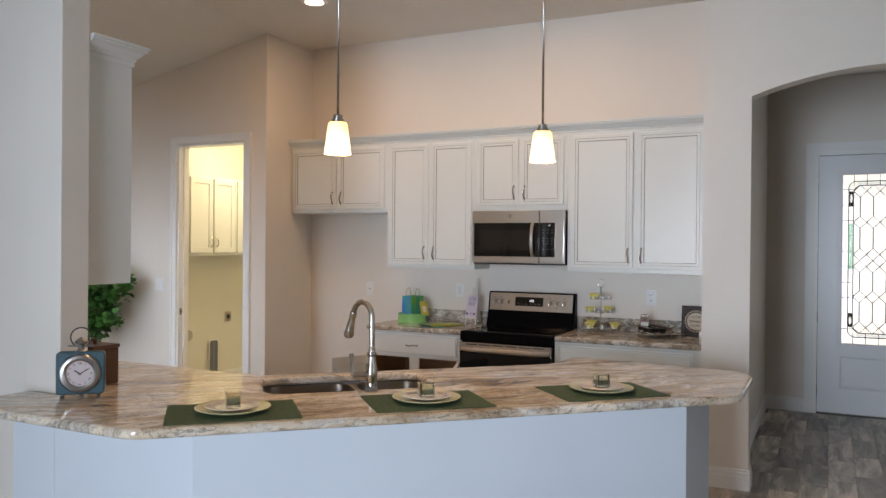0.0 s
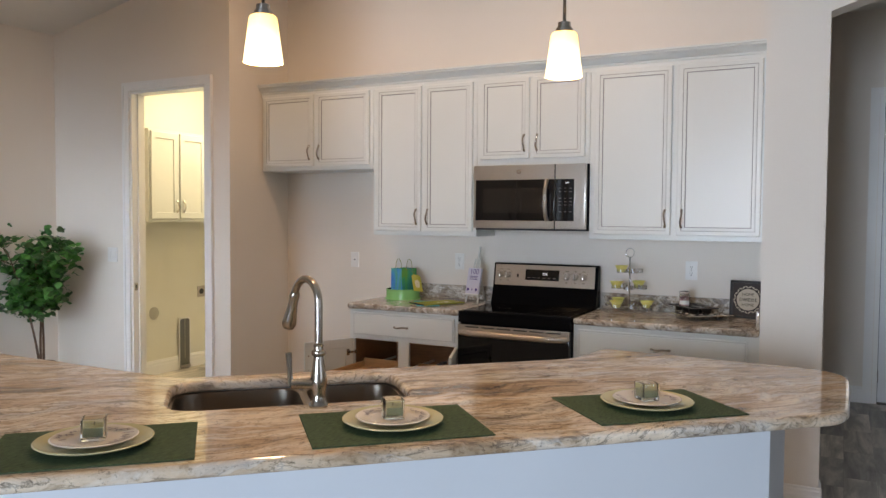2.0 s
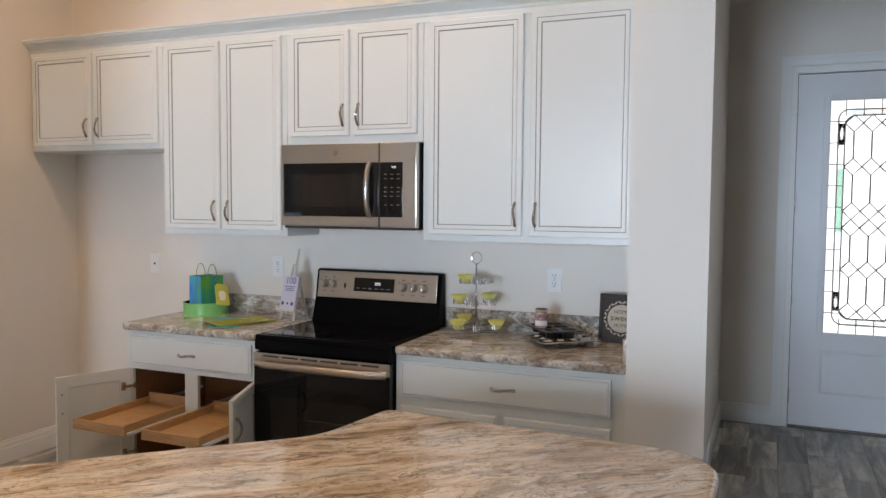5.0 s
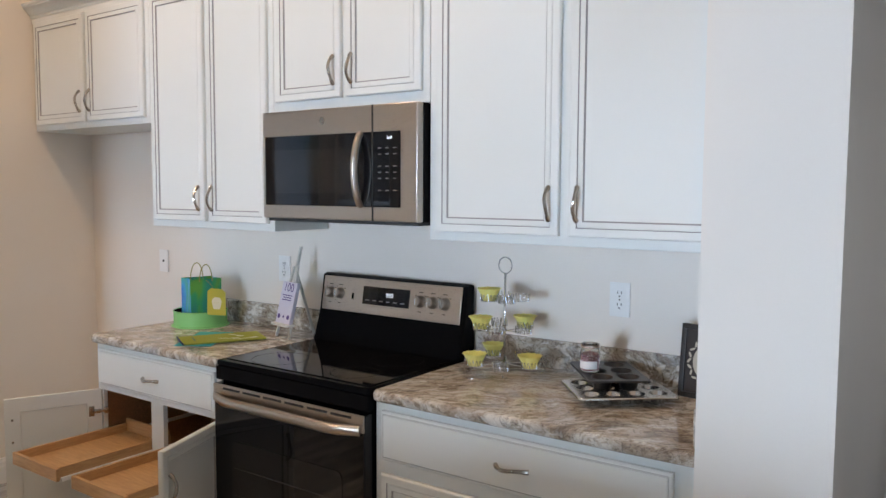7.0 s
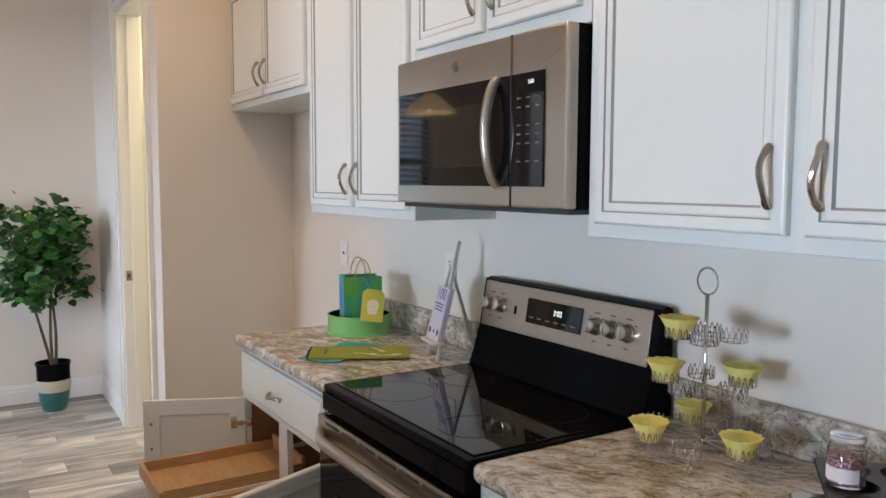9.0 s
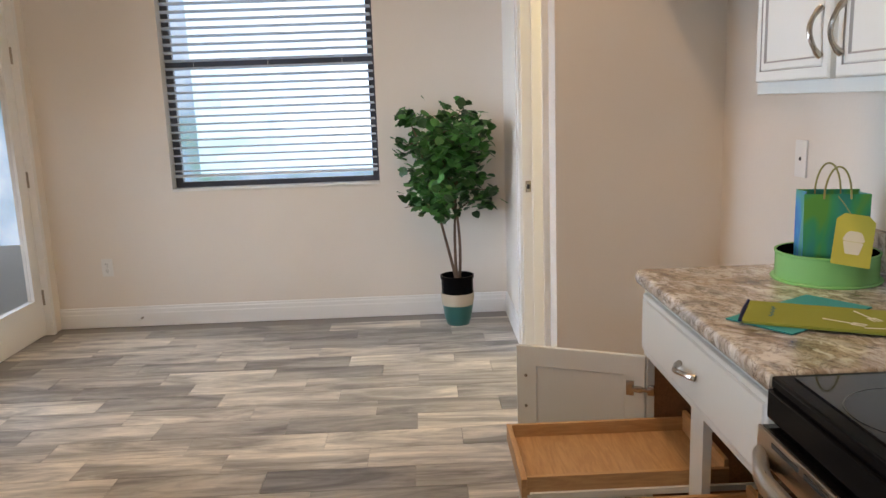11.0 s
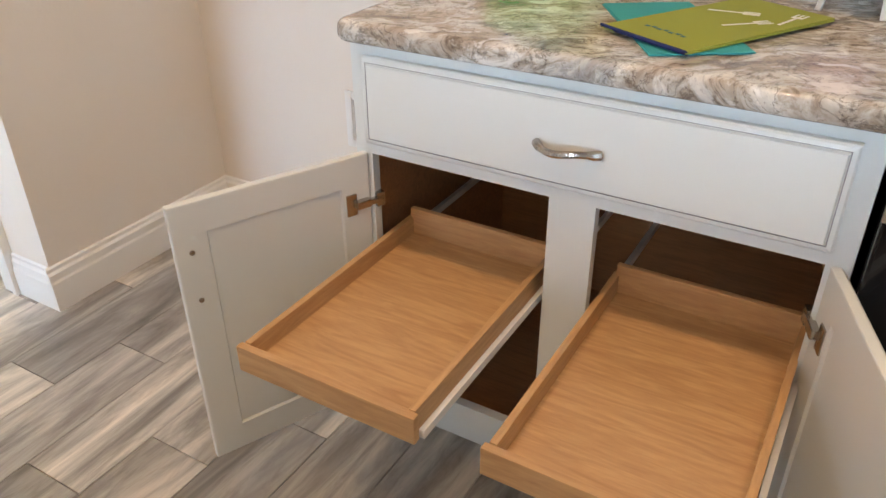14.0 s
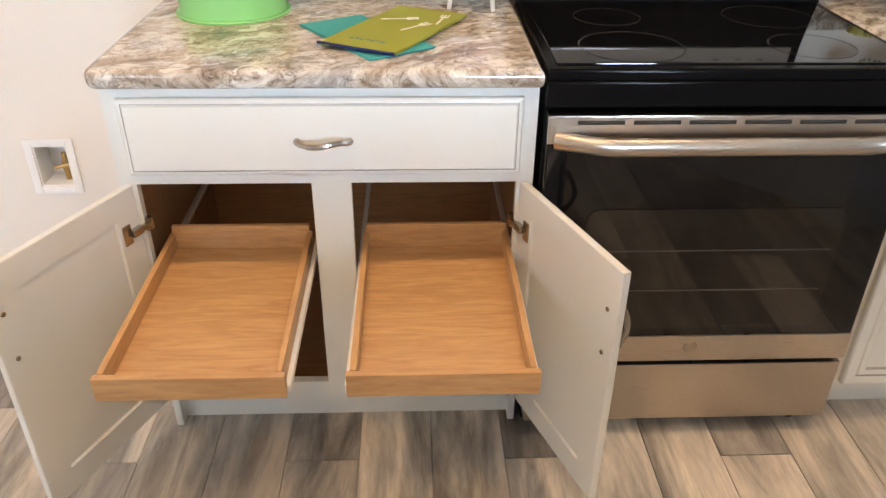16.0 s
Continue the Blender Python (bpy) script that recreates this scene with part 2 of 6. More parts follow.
def tube(pts, r, n=8, bm=None, closed=False):
    """A round bar along points; r may be a list."""
    bm = bm or bmesh.new()
    pts = [Vector(p) for p in pts]
    rs = r if isinstance(r, (list, tuple)) else [r] * len(pts)
    rings, up = [], None
    for k, p in enumerate(pts):
        if closed:
            d = (pts[(k + 1) % len(pts)] - pts[k - 1]).normalized()
        else:
            d = (pts[min(k + 1, len(pts) - 1)] - pts[max(k - 1, 0)]).normalized()
        if up is None:
            up = d.orthogonal().normalized()
        up = (up - d * up.dot(d)).normalized()
        s = d.cross(up)
        rings.append([bm.verts.new(p + (up * math.cos(2 * math.pi * j / n) + s * math.sin(2 * math.pi * j / n)) * rs[k]) for j in range(n)])
    pairs = list(zip(rings, rings[1:])) + ([(rings[-1], rings[0])] if closed else [])
    for a, b in pairs:
        for j in range(n):
            bm.faces.new((a[j], a[(j + 1) % n], b[(j + 1) % n], b[j]))
    if not closed:
        bm.faces.new(rings[0][::-1])
        bm.faces.new(rings[-1])
    return bm


def join(a, b, m=None):
    """Adds bmesh b, moved by m, to a."""
    me = bpy.data.meshes.new("t")
    if m is not None:
        bmesh.ops.transform(b, matrix=m, verts=b.verts)
    b.to_mesh(me)
    b.free()
    a.from_mesh(me)
    bpy.data.meshes.remove(me)
    return a


def moved(bm, m):
    bmesh.ops.transform(bm, matrix=m, verts=bm.verts)
    return bm


def panel_door(w, h, profile, cap=True):
    """A framed door in the xz plane, front toward -y: rings of (inset, depth, glaze)."""
    bm = bmesh.new()
    def ring(i, d):
        return [bm.verts.new(p) for p in ((i, -d, i), (w - i, -d, i), (w - i, -d, h - i), (i, -d, h - i))]
    rings = [ring(i, d) for i, d, g in profile]
    if cap:
        bm.faces.new(rings[0][::-1])
    for a, b, (i, d, g) in zip(rings, rings[1:], profile[1:]):
        for k in range(4):
            f = bm.faces.new((a[k], a[(k + 1) % 4], b[(k + 1) % 4], b[k]))
            f.material_index = g
    bm.faces.new(rings[-1])
    return bm


GLAZED = [(0, 0, 0), (0, 0.013, 0), (0.003, 0.017, 0), (0.006, 0.018, 0), (0.026, 0.018, 0), (0.0285, 0.0145, 1), (0.032, 0.017, 0), (0.046, 0.017, 0), (0.0505, 0.012, 1), (0.054, 0.0115, 0)]
PLAIN = [(0, 0, 0), (0, 0.016, 0), (0.003, 0.018, 0), (0.055, 0.018, 0), (0.058, 0.010, 0), (0.060, 0.010, 0)]
DRAWER = [(0, 0, 0), (0, 0.011, 0), (0.003, 0.0135, 0), (0.009, 0.0145, 0), (0.0105, 0.0135, 1), (0.0135, 0.018, 0), (0.03, 0.018, 0)]


def pull(length=0.104, r=0.0049):
    """A bow pull along z, standing off toward -y."""
    pts = []
    for k in range(13):
        u = k / 12
        pts.append((0.0032 * math.sin(2 * math.pi * u), -0.004 - 0.026 * math.sin(math.pi * u) ** 0.75, (u - 0.5) * length))
    rs = [r * (1.55 if k in (0, 1, 11, 12) else 1.0 + 0.25 * math.sin(math.pi * k / 12)) for k in range(13)]
    return tube(pts, rs, 8)


# ---- structure ----
def zc(x):
    """Ceiling height: level over the kitchen, falling toward the dining window."""
    return 3.40 if x > -4.25 else 3.40 - 0.20 * (-4.25 - x)


BACK, LAUN, WIN, HALL = 6.71, 6.04, -6.22, -0.45
solid("wall_north", B((-4.41, -3.734, BACK, BACK + 0.12, 0, 3.5), (-3.643, -0.55, BACK, BACK + 0.12, 0, 3.5), (-3.734, -3.643, BACK, BACK + 0.12, 0, 0.376), (-3.734, -3.643, BACK, BACK + 0.12, 0.498, 3.5)), WALL, "greige painted drywall behind the kitchen cabinets", "wall")
solid("wall_alcove", B((-4.405, -4.285, LAUN + 0.12, BACK, 0, 3.5)), WALL, "greige painted side wall of the refrigerator alcove", "wall")
solid("wall_laundry", B((-6.34, -5.315, LAUN, LAUN + 0.12, 0, 3.5), (-5.315, -4.515, LAUN, LAUN + 0.12, 2.475, 3.5), (-4.515, -4.285, LAUN, LAUN + 0.12, 0, 3.5)), WALL, "greige painted wall with the open laundry doorway", "wall")
WY0, WY1, WZ0, WZ1 = 3.90, 5.23, 0.88, 2.36
solid("wall_west", B((WIN - 0.16, WIN, 2.9, WY0, 0, 3.2), (WIN - 0.16, WIN, WY1, LAUN, 0, 3.2), (WIN - 0.16, WIN, WY0, WY1, 0, WZ0), (WIN - 0.16, WIN, WY0, WY1, WZ1, 3.2)), WALL, "greige painted dining wall with a window opening", "wall")
solid("wall_dining_south", B((WIN - 0.16, -6.12, 2.97, 3.09, 0, 3.5), (-4.35, -3.09, 2.99, 3.09, 0, 3.5), (-6.12, -4.35, 2.97, 3.09, 2.45, 3.5)), WALL, "greige painted wall with a glazed patio door", "wall")
solid("wall_column", B((-3.09, -2.86, 2.95, 3.09, 0, 3.5), bevel=0.004), WALL, "painted wall end standing beside the bar counter", "wall")
solid("wall_hall", B((-0.655, HALL, 6.20, 8.90, 0, 3.5)), WALL, "greige painted wall between kitchen and entry hall", "wall")


def arch_wall():
    """A wall in the xz plane with a low segmental arch; front at y 6.05."""
    x0, x1, zs, rise = -0.356, 1.235, 2.545, 0.14
    w = (x1 - x0) / 2
    rad = (w * w + rise * rise) / (2 * rise)
    mid = (x0 + x1) / 2
    arc = []
    for k in range(25):
        x = x1 + (x0 - x1) * k / 24
        arc.append((x, zs + math.sqrt(rad * rad - (x - mid) ** 2) - (rad - rise)))
    pts = [(-0.652, 0), (-0.652, 3.5), (4.6, 3.5), (4.6, 0), (x1, 0)] + arc + [(x0, 0)]
    bm = bmesh.new()
    f = bm.faces.new([bm.verts.new((x, 6.05, z)) for x, z in pts])
    r = bmesh.ops.extrude_face_region(bm, geom=[f])
    bmesh.ops.translate(bm, vec=(0, 0.15, 0), verts=[v for v in r["geom"] if isinstance(v, bmesh.types.BMVert)])
    return bm


solid("wall_arch", arch_wall(), WALL, "painted wall with a low arched opening to the entry hall", "wall")
solid("wall_entry", B((-0.655, -0.035, 8.90, 9.04, 0, 3.4), (0.965, 2.2, 8.90, 9.04, 0, 3.4), (-0.035, 0.965, 8.90, 9.04, 2.50, 3.4)), WALL, "greige painted wall around the front door", "wall")
solid("wall_hall_east", B((1.6, 1.72, 6.20, 8.90, 0, 3.4)), WALL, "greige painted far wall of the entry hall", "wall")
# the east wall's opening is assumed, made to go with the fill lamp
solid("wall_east", B((4.5, 4.62, -4.0, 1.0, 0, 3.5), (4.5, 4.62, 3.0, 6.05, 0, 3.5), (4.5, 4.62, 1.0, 3.0, 0, 0.8), (4.5, 4.62, 1.0, 3.0, 2.4, 3.5)), WALL, "greige painted wall of the living room", "wall")
solid("wall_south", B((-5.2, -2.9, -4.12, -4.0, 0, 3.5), (0.5, 4.62, -4.12, -4.0, 0, 3.5), (-2.9, 0.5, -4.12, -4.0, 2.5, 3.5)), WALL, "greige painted living room wall with a wide patio opening", "wall")
solid("wall_living_west", B((-5.2, -5.08, -4.0, 2.97, 0, 3.5)), WALL, "greige painted living room side wall", "wall")
bm = bmesh.new()
ceil_pts = [(-6.4, zc(-6.4)), (-4.25, 3.40), (4.65, 3.40), (4.65, 3.5), (-4.25, 3.5), (-6.4, zc(-6.4) + 0.1)]
f = bm.faces.new([bm.verts.new((x, -4.15, z)) for x, z in ceil_pts])
r = bmesh.ops.extrude_face_region(bm, geom=[f])
bmesh.ops.translate(bm, vec=(0, 11.0, 0), verts=[v for v in r["geom"] if isinstance(v, bmesh.types.BMVert)])
solid("ceiling", bm, CEIL, "white textured ceiling, sloping down over the dining area", "ceiling", smooth=False)
solid("ceiling_hall", B((-0.45, 1.6, 6.20, 8.90, 3.20, 3.30)), CEIL, "white ceiling of the entry hall", "ceiling")
# laundry room shell
solid("wall_laundry_north", B((-6.3, -3.3, 8.30, 8.42, 0, 3.0)), LAUNDRY_WALL, "cream painted back wall of the laundry room", "wall")
solid("wall_laundry_west", B((-6.12, -6.0, 6.16, 8.30, 0, 3.0)), LAUNDRY_WALL, "cream painted side wall of the laundry room", "wall")
solid("wall_laundry_east", B((-4.53, -4.41, 6.16, 8.30, 0, 3.0)), LAUNDRY_WALL, "cream painted side wall of the laundry room", "wall")
solid("ceiling_laundry", B((-6.0, -4.53, 6.16, 8.30, 2.98, 3.06)), CEIL, "white laundry room ceiling", "ceiling")
solid("floor", B((-6.4, 4.7, -4.2, 9.2, -0.10, -0.006)), GROUT, "grey grout bed under wood-look floor tiles", "floor")
solid("ground", B((-40, 40, -40, 40, -0.30, -0.12)), paint("pale_concrete_ground", (0.45, 0.44, 0.40), 0.9, 8), "pale ground outside the house", "ground")


def baseboard(name, p, q, face, label="white baseboard with a moulded top edge"):
    """Profiled board from p to q on a wall whose room side is face (unit xy)."""
    prof = [(0, 0), (0.014, 0), (0.014, 0.085), (0.011, 0.092), (0.011, 0.112), (0.006, 0.120), (0.006, 0.130), (0, 0.134)]
    bm = bmesh.new()
    a = [bm.verts.new((p[0] + face[0] * d, p[1] + face[1] * d, z)) for d, z in prof]
    b = [bm.verts.new((q[0] + face[0] * d, q[1] + face[1] * d, z)) for d, z in prof]
    for k in range(len(prof)):
        j = (k + 1) % len(prof)
        bm.faces.new((a[k], a[j], b[j], b[k]))
    bm.faces.new(a)
    bm.faces.new(b[::-1])
    return solid(name, bm, TRIM, label, "baseboard", smooth=False)


baseboard("baseboard_window", (WIN, 3.09), (WIN, LAUN), (1, 0))
baseboard("baseboard_laundry_left", (WIN, LAUN), (-5.385, LAUN), (0, -1))
baseboard("baseboard_laundry_right", (-4.445, LAUN), (-4.2855, LAUN), (0, -1))
baseboard("baseboard_alcove", (-4.285, LAUN - 0.014), (-4.285, BACK), (1, 0))
baseboard("baseboard_north", (-4.285, BACK), (-3.27, BACK), (0, -1))
baseboard("baseboard_pier", (-0.652, 6.05), (-0.342, 6.05), (0, -1))
baseboard("baseboard_pier_jamb", (-0.356, 6.05), (-0.356, 6.20), (1, 0))
baseboard("baseboard_hall", (HALL, 6.20), (HALL, 8.90), (1, 0))
baseboard("baseboard_entry", (HALL, 8.90), (-0.105, 8.90), (0, -1))
baseboard("baseboard_dining", (-4.28, 3.09), (-3.3, 3.09), (0, 1))
baseboard("baseboard_laundry_room", (-6.0, 8.30), (-3.5, 8.30), (0, -1))
baseboard("baseboard_laundry_side", (-6.0, 6.16), (-6.0, 8.30), (1, 0))


def casing(name, x0, x1, y, top, face, w=0.068, mat=TRIM):
    """Door casing round an opening in a wall along x."""
    y1 = y + face * 0.018
    bm = B((x0 - w, x0 - 0.004, min(y, y1), max(y, y1), 0, top + w), (x1 + 0.004, x1 + w, min(y, y1), max(y, y1), 0, top + w), (x0 - 0.004, x1 + 0.004, min(y, y1), max(y, y1), top + 0.004, top + w))
    y2 = y1 + face * 0.007
    o = 0.018
    join(bm, B((x0 - w - 0.001, x0 - w + o, min(y1, y2), max(y1, y2), 0, top + w + 0.001), (x1 + w - o, x1 + w + 0.001, min(y1, y2), max(y1, y2), 0, top + w + 0.001), (x0 - w + o, x1 + w - o, min(y1, y2), max(y1, y2), top + w - o, top + w + 0.001)))
    return solid(name, bm, mat, "white painted door casing with a raised outer bead", "door casing", smooth=False)


casing("trim_laundry_casing", -5.315, -4.515, LAUN, 2.475, -1)
solid("trim_laundry_jamb", B((-5.315, -5.297, LAUN - 0.004, LAUN + 0.124, 0, 2.475), (-4.533, -4.515, LAUN - 0.004, LAUN + 0.124, 0, 2.475), (-5.297, -4.533, LAUN - 0.004, LAUN + 0.124, 2.457, 2.475), (-5.297, -5.285, LAUN + 0.05, LAUN + 0.09, 0, 2.457), (-4.545, -4.533, LAUN + 0.05, LAUN + 0.09, 0, 2.457)), TRIM, "white painted door jamb with stops", "door jamb", smooth=False)
casing("trim_entry_casing", -0.035, 0.965, 8.90, 2.50, -1)


# ---- bar counter and its base ----
TOP, THICK = 0.915, 0.038


def rounded(pts, radii, n=6):
    out = []
    for k, p in enumerate(pts):
        r = radii[k]
        a, b = Vector(pts[k - 1]), Vector(pts[(k + 1) % len(pts)])
        p = Vector(p)
        if r <= 0:
            out.append(tuple(p))
            continue
        u, v = (a - p).normalized(), (b - p).normalized()
        for j in range(n + 1):
            t = j / n
            q = (p + u * r) * (1 - t) ** 2 + p * 2 * t * (1 - t) + (p + v * r) * t * t
            out.append(tuple(q))
    return out


D = Vector((0.727, 0.687))
NB = Vector((-0.687, 0.727))
FA = Vector((-2.08, 2.62))
BAR = [(-3.05, 2.62), tuple(FA), (-0.27, 4.33), (-0.243, 4.41), (-0.240, 5.085), (-1.235, 5.145), (-1.285, 4.82), (-2.42, 3.745), (-3.90, 3.745), (-3.90, 3.094), (-2.855, 3.094), (-2.855, 2.946), (-3.05, 2.946)]
BAR_R = [0, 0.07, 0.03, 0.03, 0.185, 0.05, 0.08, 0, 0.0, 0, 0, 0, 0]


def bar_point(u, v):
    """u along the diagonal front edge from its left corner, v inward from it."""
    q = FA + D * u + NB * v
    return (q.x, q.y)
SU, SV = 0.90, 0.748
SINK_L, SINK_W = 0.775, 0.415


def sink_outline(u0, u1, v0, v1, r):
    return rounded([bar_point(u0, v0), bar_point(u1, v0), bar_point(u1, v1), bar_point(u0, v1)], [r] * 4, 6)


def bar_top():
    """Countertop slab with the sink cut out: top and bottom filled, round nose."""
    bm = bmesh.new()
    outer = rounded(BAR, BAR_R)
    hole = sink_outline(SU - SINK_L / 2, SU + SINK_L / 2, SV - SINK_W / 2, SV + SINK_W / 2, 0.11)
    edges = []
    loops = []
    for loop in (outer, hole):
        vs = [bm.verts.new((x, y, TOP)) for x, y in loop]
        loops.append(vs)
        for k in range(len(vs)):
            edges.append(bm.edges.new((vs[k], vs[(k + 1) % len(vs)])))
    bmesh.ops.triangle_fill(bm, use_beauty=True, use_dissolve=False, edges=edges)
    ext = bmesh.ops.extrude_face_region(bm, geom=bm.faces[:])
    bmesh.ops.translate(bm, vec=(0, 0, -THICK), verts=[v for v in ext["geom"] if isinstance(v, bmesh.types.BMVert)])
    bmesh.ops.recalc_face_normals(bm, faces=bm.faces)
    rim = [e for e in bm.edges if len(e.link_faces) == 2 and abs(e.verts[0].co.z - e.verts[1].co.z) < 1e-5 and abs(e.link_faces[0].normal.z - e.link_faces[1].normal.z) > 0.5]
    bmesh.ops.bevel(bm, geom=rim, offset=0.014, segments=4, affect="EDGES", profile=0.5)
    return bm


bar = thing("bar_counter", (-1.6, 3.6, 0), "brown and cream veined granite bar counter on a painted half wall", "counter")
part("countertop", bar_top(), GRANITE, bar, "polished brown and cream veined granite top with a rounded nose")
HW = [(-3.06, 2.89), (-1.99, 2.84), (-0.46, 4.25), (-0.46, 4.99), (-1.15, 5.05), (-1.228, 4.809), (-2.4075, 3.689), (-3.85, 3.689), (-3.85, 3.10), (-2.81, 3.10), (-2.81, 2.89), (-3.05, 2.89)]
def open_prism(pts, z0, z1):
    bm = bmesh.new()
    lo = [bm.verts.new((x, y, z0)) for x, y in pts]
    hi = [bm.verts.new((x, y, z1)) for x, y in pts]
    for k in range(len(pts)):
        j = (k + 1) % len(pts)
        bm.faces.new((lo[k], lo[j], hi[j], hi[k]))
    return bm
hw = part("half_wall", open_prism(HW, 0, TOP - THICK), HALF_WALL, bar, "pale painted half wall under the counter", smooth=False)
mod = hw.modifiers.new("thick", "SOLIDIFY")
mod.thickness, mod.offset = 0.02, -1


def basin(u0, u1):
    """A pressed steel bowl hung under the counter."""
    bm = bmesh.new()
    rings = []
    for inset, z, r in ((-0.012, TOP - THICK - 0.001, 0.10), (0.004, TOP - THICK - 0.004, 0.09), (0.010, TOP - 0.10, 0.085), (0.022, TOP - 0.20, 0.07), (0.05, TOP - 0.225, 0.05)):
        loop = sink_outline(u0 + inset, u1 - inset, SV - SINK_W / 2 + inset, SV + SINK_W / 2 - inset, r)
        rings.append([bm.verts.new((x, y, z)) for x, y in loop])
    for a, b in zip(rings, rings[1:]):
        for k in range(len(a)):
            j = (k + 1) % len(a)
            bm.faces.new((a[k], a[j], b[j], b[k]))
    bm.faces.new(rings[-1])
    return bm


sink = thing("double_sink", (*bar_point(SU, SV), TOP - 0.2), "stainless steel double bowl undermount kitchen sink", "sink")
for a, b in ((SU - SINK_L / 2, SU + 0.045), (SU + 0.065, SU + SINK_L / 2)):
    bw = part("bowl", basin(a, b), SINK_STEEL, sink)
    cx, cy = bar_point((a + b) / 2, SV)
    part("drain", lathe([(0.0, 0.006), (0.022, 0.005), (0.040, 0.008), (0.044, 0.002)], (cx, cy, TOP - 0.226), 20), NICKEL, bw)


def faucet():
    x, y = bar_point(SU + 0.065, SV - SINK_W / 2 - 0.048)
    f = thing("kitchen_faucet", (x, y, TOP), "brushed nickel gooseneck pull-down kitchen faucet", "faucet")
    part("body", lathe([(0, 0), (0.030, 0), (0.031, 0.006), (0.027, 0.012), (0.0225, 0.028), (0.0215, 0.045), (0.025, 0.058), (0.0265, 0.075), (0.0255, 0.095), (0.021, 0.118), (0.0165, 0.145), (0.0155, 0.158), (0.021, 0.162), (0.0225, 0.168), (0.021, 0.174), (0.0155, 0.178), (0.0145, 0.188), (0.017, 0.191), (0.013, 0.196), (0, 0.197)], (x, y, TOP)), NICKEL, f)
    out = NB * 0.89 - D * 0.45
    pts = [(x, y, TOP + 0.2), (x, y, TOP + 0.325)]
    R = 0.069
    for k in range(1, 13):
        a = math.pi * 0.93 * k / 12
        o = out * (R - R * math.cos(a))
        pts.append((x + o.x, y + o.y, TOP + 0.325 + R * math.sin(a)))
    e = Vector(pts[-1])
    part("spout", tube(pts, 0.0125, 14), NICKEL, f)
    d = (Vector(pts[-1]) - Vector(pts[-2])).normalized()
    q = [e + d * s for s in (-0.006, 0.0, 0.012, 0.02, 0.045, 0.085, 0.105, 0.118)]
    part("spray_head", tube(q, [0.015, 0.0165, 0.0165, 0.0145, 0.016, 0.021, 0.024, 0.019], 16), NICKEL, f)
    h = -D
    part("lever", tube([(x, y, TOP + 0.07), (x + h.x * 0.05, y + h.y * 0.05, TOP + 0.075), (x + h.x * 0.085, y + h.y * 0.085, TOP + 0.075)], [0.018, 0.017, 0.015], 12), NICKEL, f)
    part("lever_arm", tube([(x + h.x * 0.085, y + h.y * 0.085, TOP + 0.072), (x + h.x * 0.088, y + h.y * 0.088, TOP + 0.11), (x + h.x * 0.092, y + h.y * 0.092, TOP + 0.172)], [0.010, 0.008, 0.010], 10), NICKEL, f)


faucet()


# ---- cabinets ----
def wall_cabinet(name, x0, x1, z0, z1, doors, label, y0=6.40, y1=BACK, door_mat=GLAZED, pull_z=0.10, mats=(CAB, GLAZE), gaps=0.028, top_gap=0.035, bottom_gap=0.03):
    """A wall cabinet with its front at y0 and overlay doors."""
    c = thing(name, ((x0 + x1) / 2, y0, z0), label, "cabinet", "wall cabinets")
    part("body", B((x0, x1, y0, y1 - 0.002, z0, z1), bevel=0.0015, seg=1), mats[0], c)
    w = (x1 - x0 - 2 * gaps - (doors - 1) * gaps) / doors
    for k in range(doors):
        dx = x0 + gaps + k * (w + gaps)
        h = z1 - z0 - top_gap - bottom_gap
        d = part("door", moved(panel_door(w, h, door_mat), pose(dx, y0 - 0.001, z0 + bottom_gap)), list(mats), c, "white door with grey glaze in its panel grooves", smooth=False)
        hx = dx + w - 0.030 if k % 2 == 0 else dx + 0.030
        part("handle", moved(pull(), pose(hx, y0 - 0.018, z0 + bottom_gap + pull_z, 0, 0, 0 if k % 2 == 0 else 180) @ (Matrix.Scale(-1, 4, (0, 1, 0)) if k % 2 else Matrix())), NICKEL, d, "satin nickel bow pull")
    return c


ZT = 2.44
wall_cabinet("wall_cabinet", -4.283, -3.271, 1.845, ZT, 2, "short white wall cabinet over the refrigerator alcove")
wall_cabinet("wall_cabinet", -3.269, -2.456, 1.375, ZT, 2, "tall white two-door wall cabinet with nickel pulls")
wall_cabinet("wall_cabinet", -2.454, -1.686, 1.845, ZT, 2, "short white two-door wall cabinet above the microwave", bottom_gap=0.04)
wall_cabinet("wall_cabinet", -1.684, -0.657, 1.375, ZT, 2, "wide white two-door wall cabinet beside the microwave", gaps=0.035)


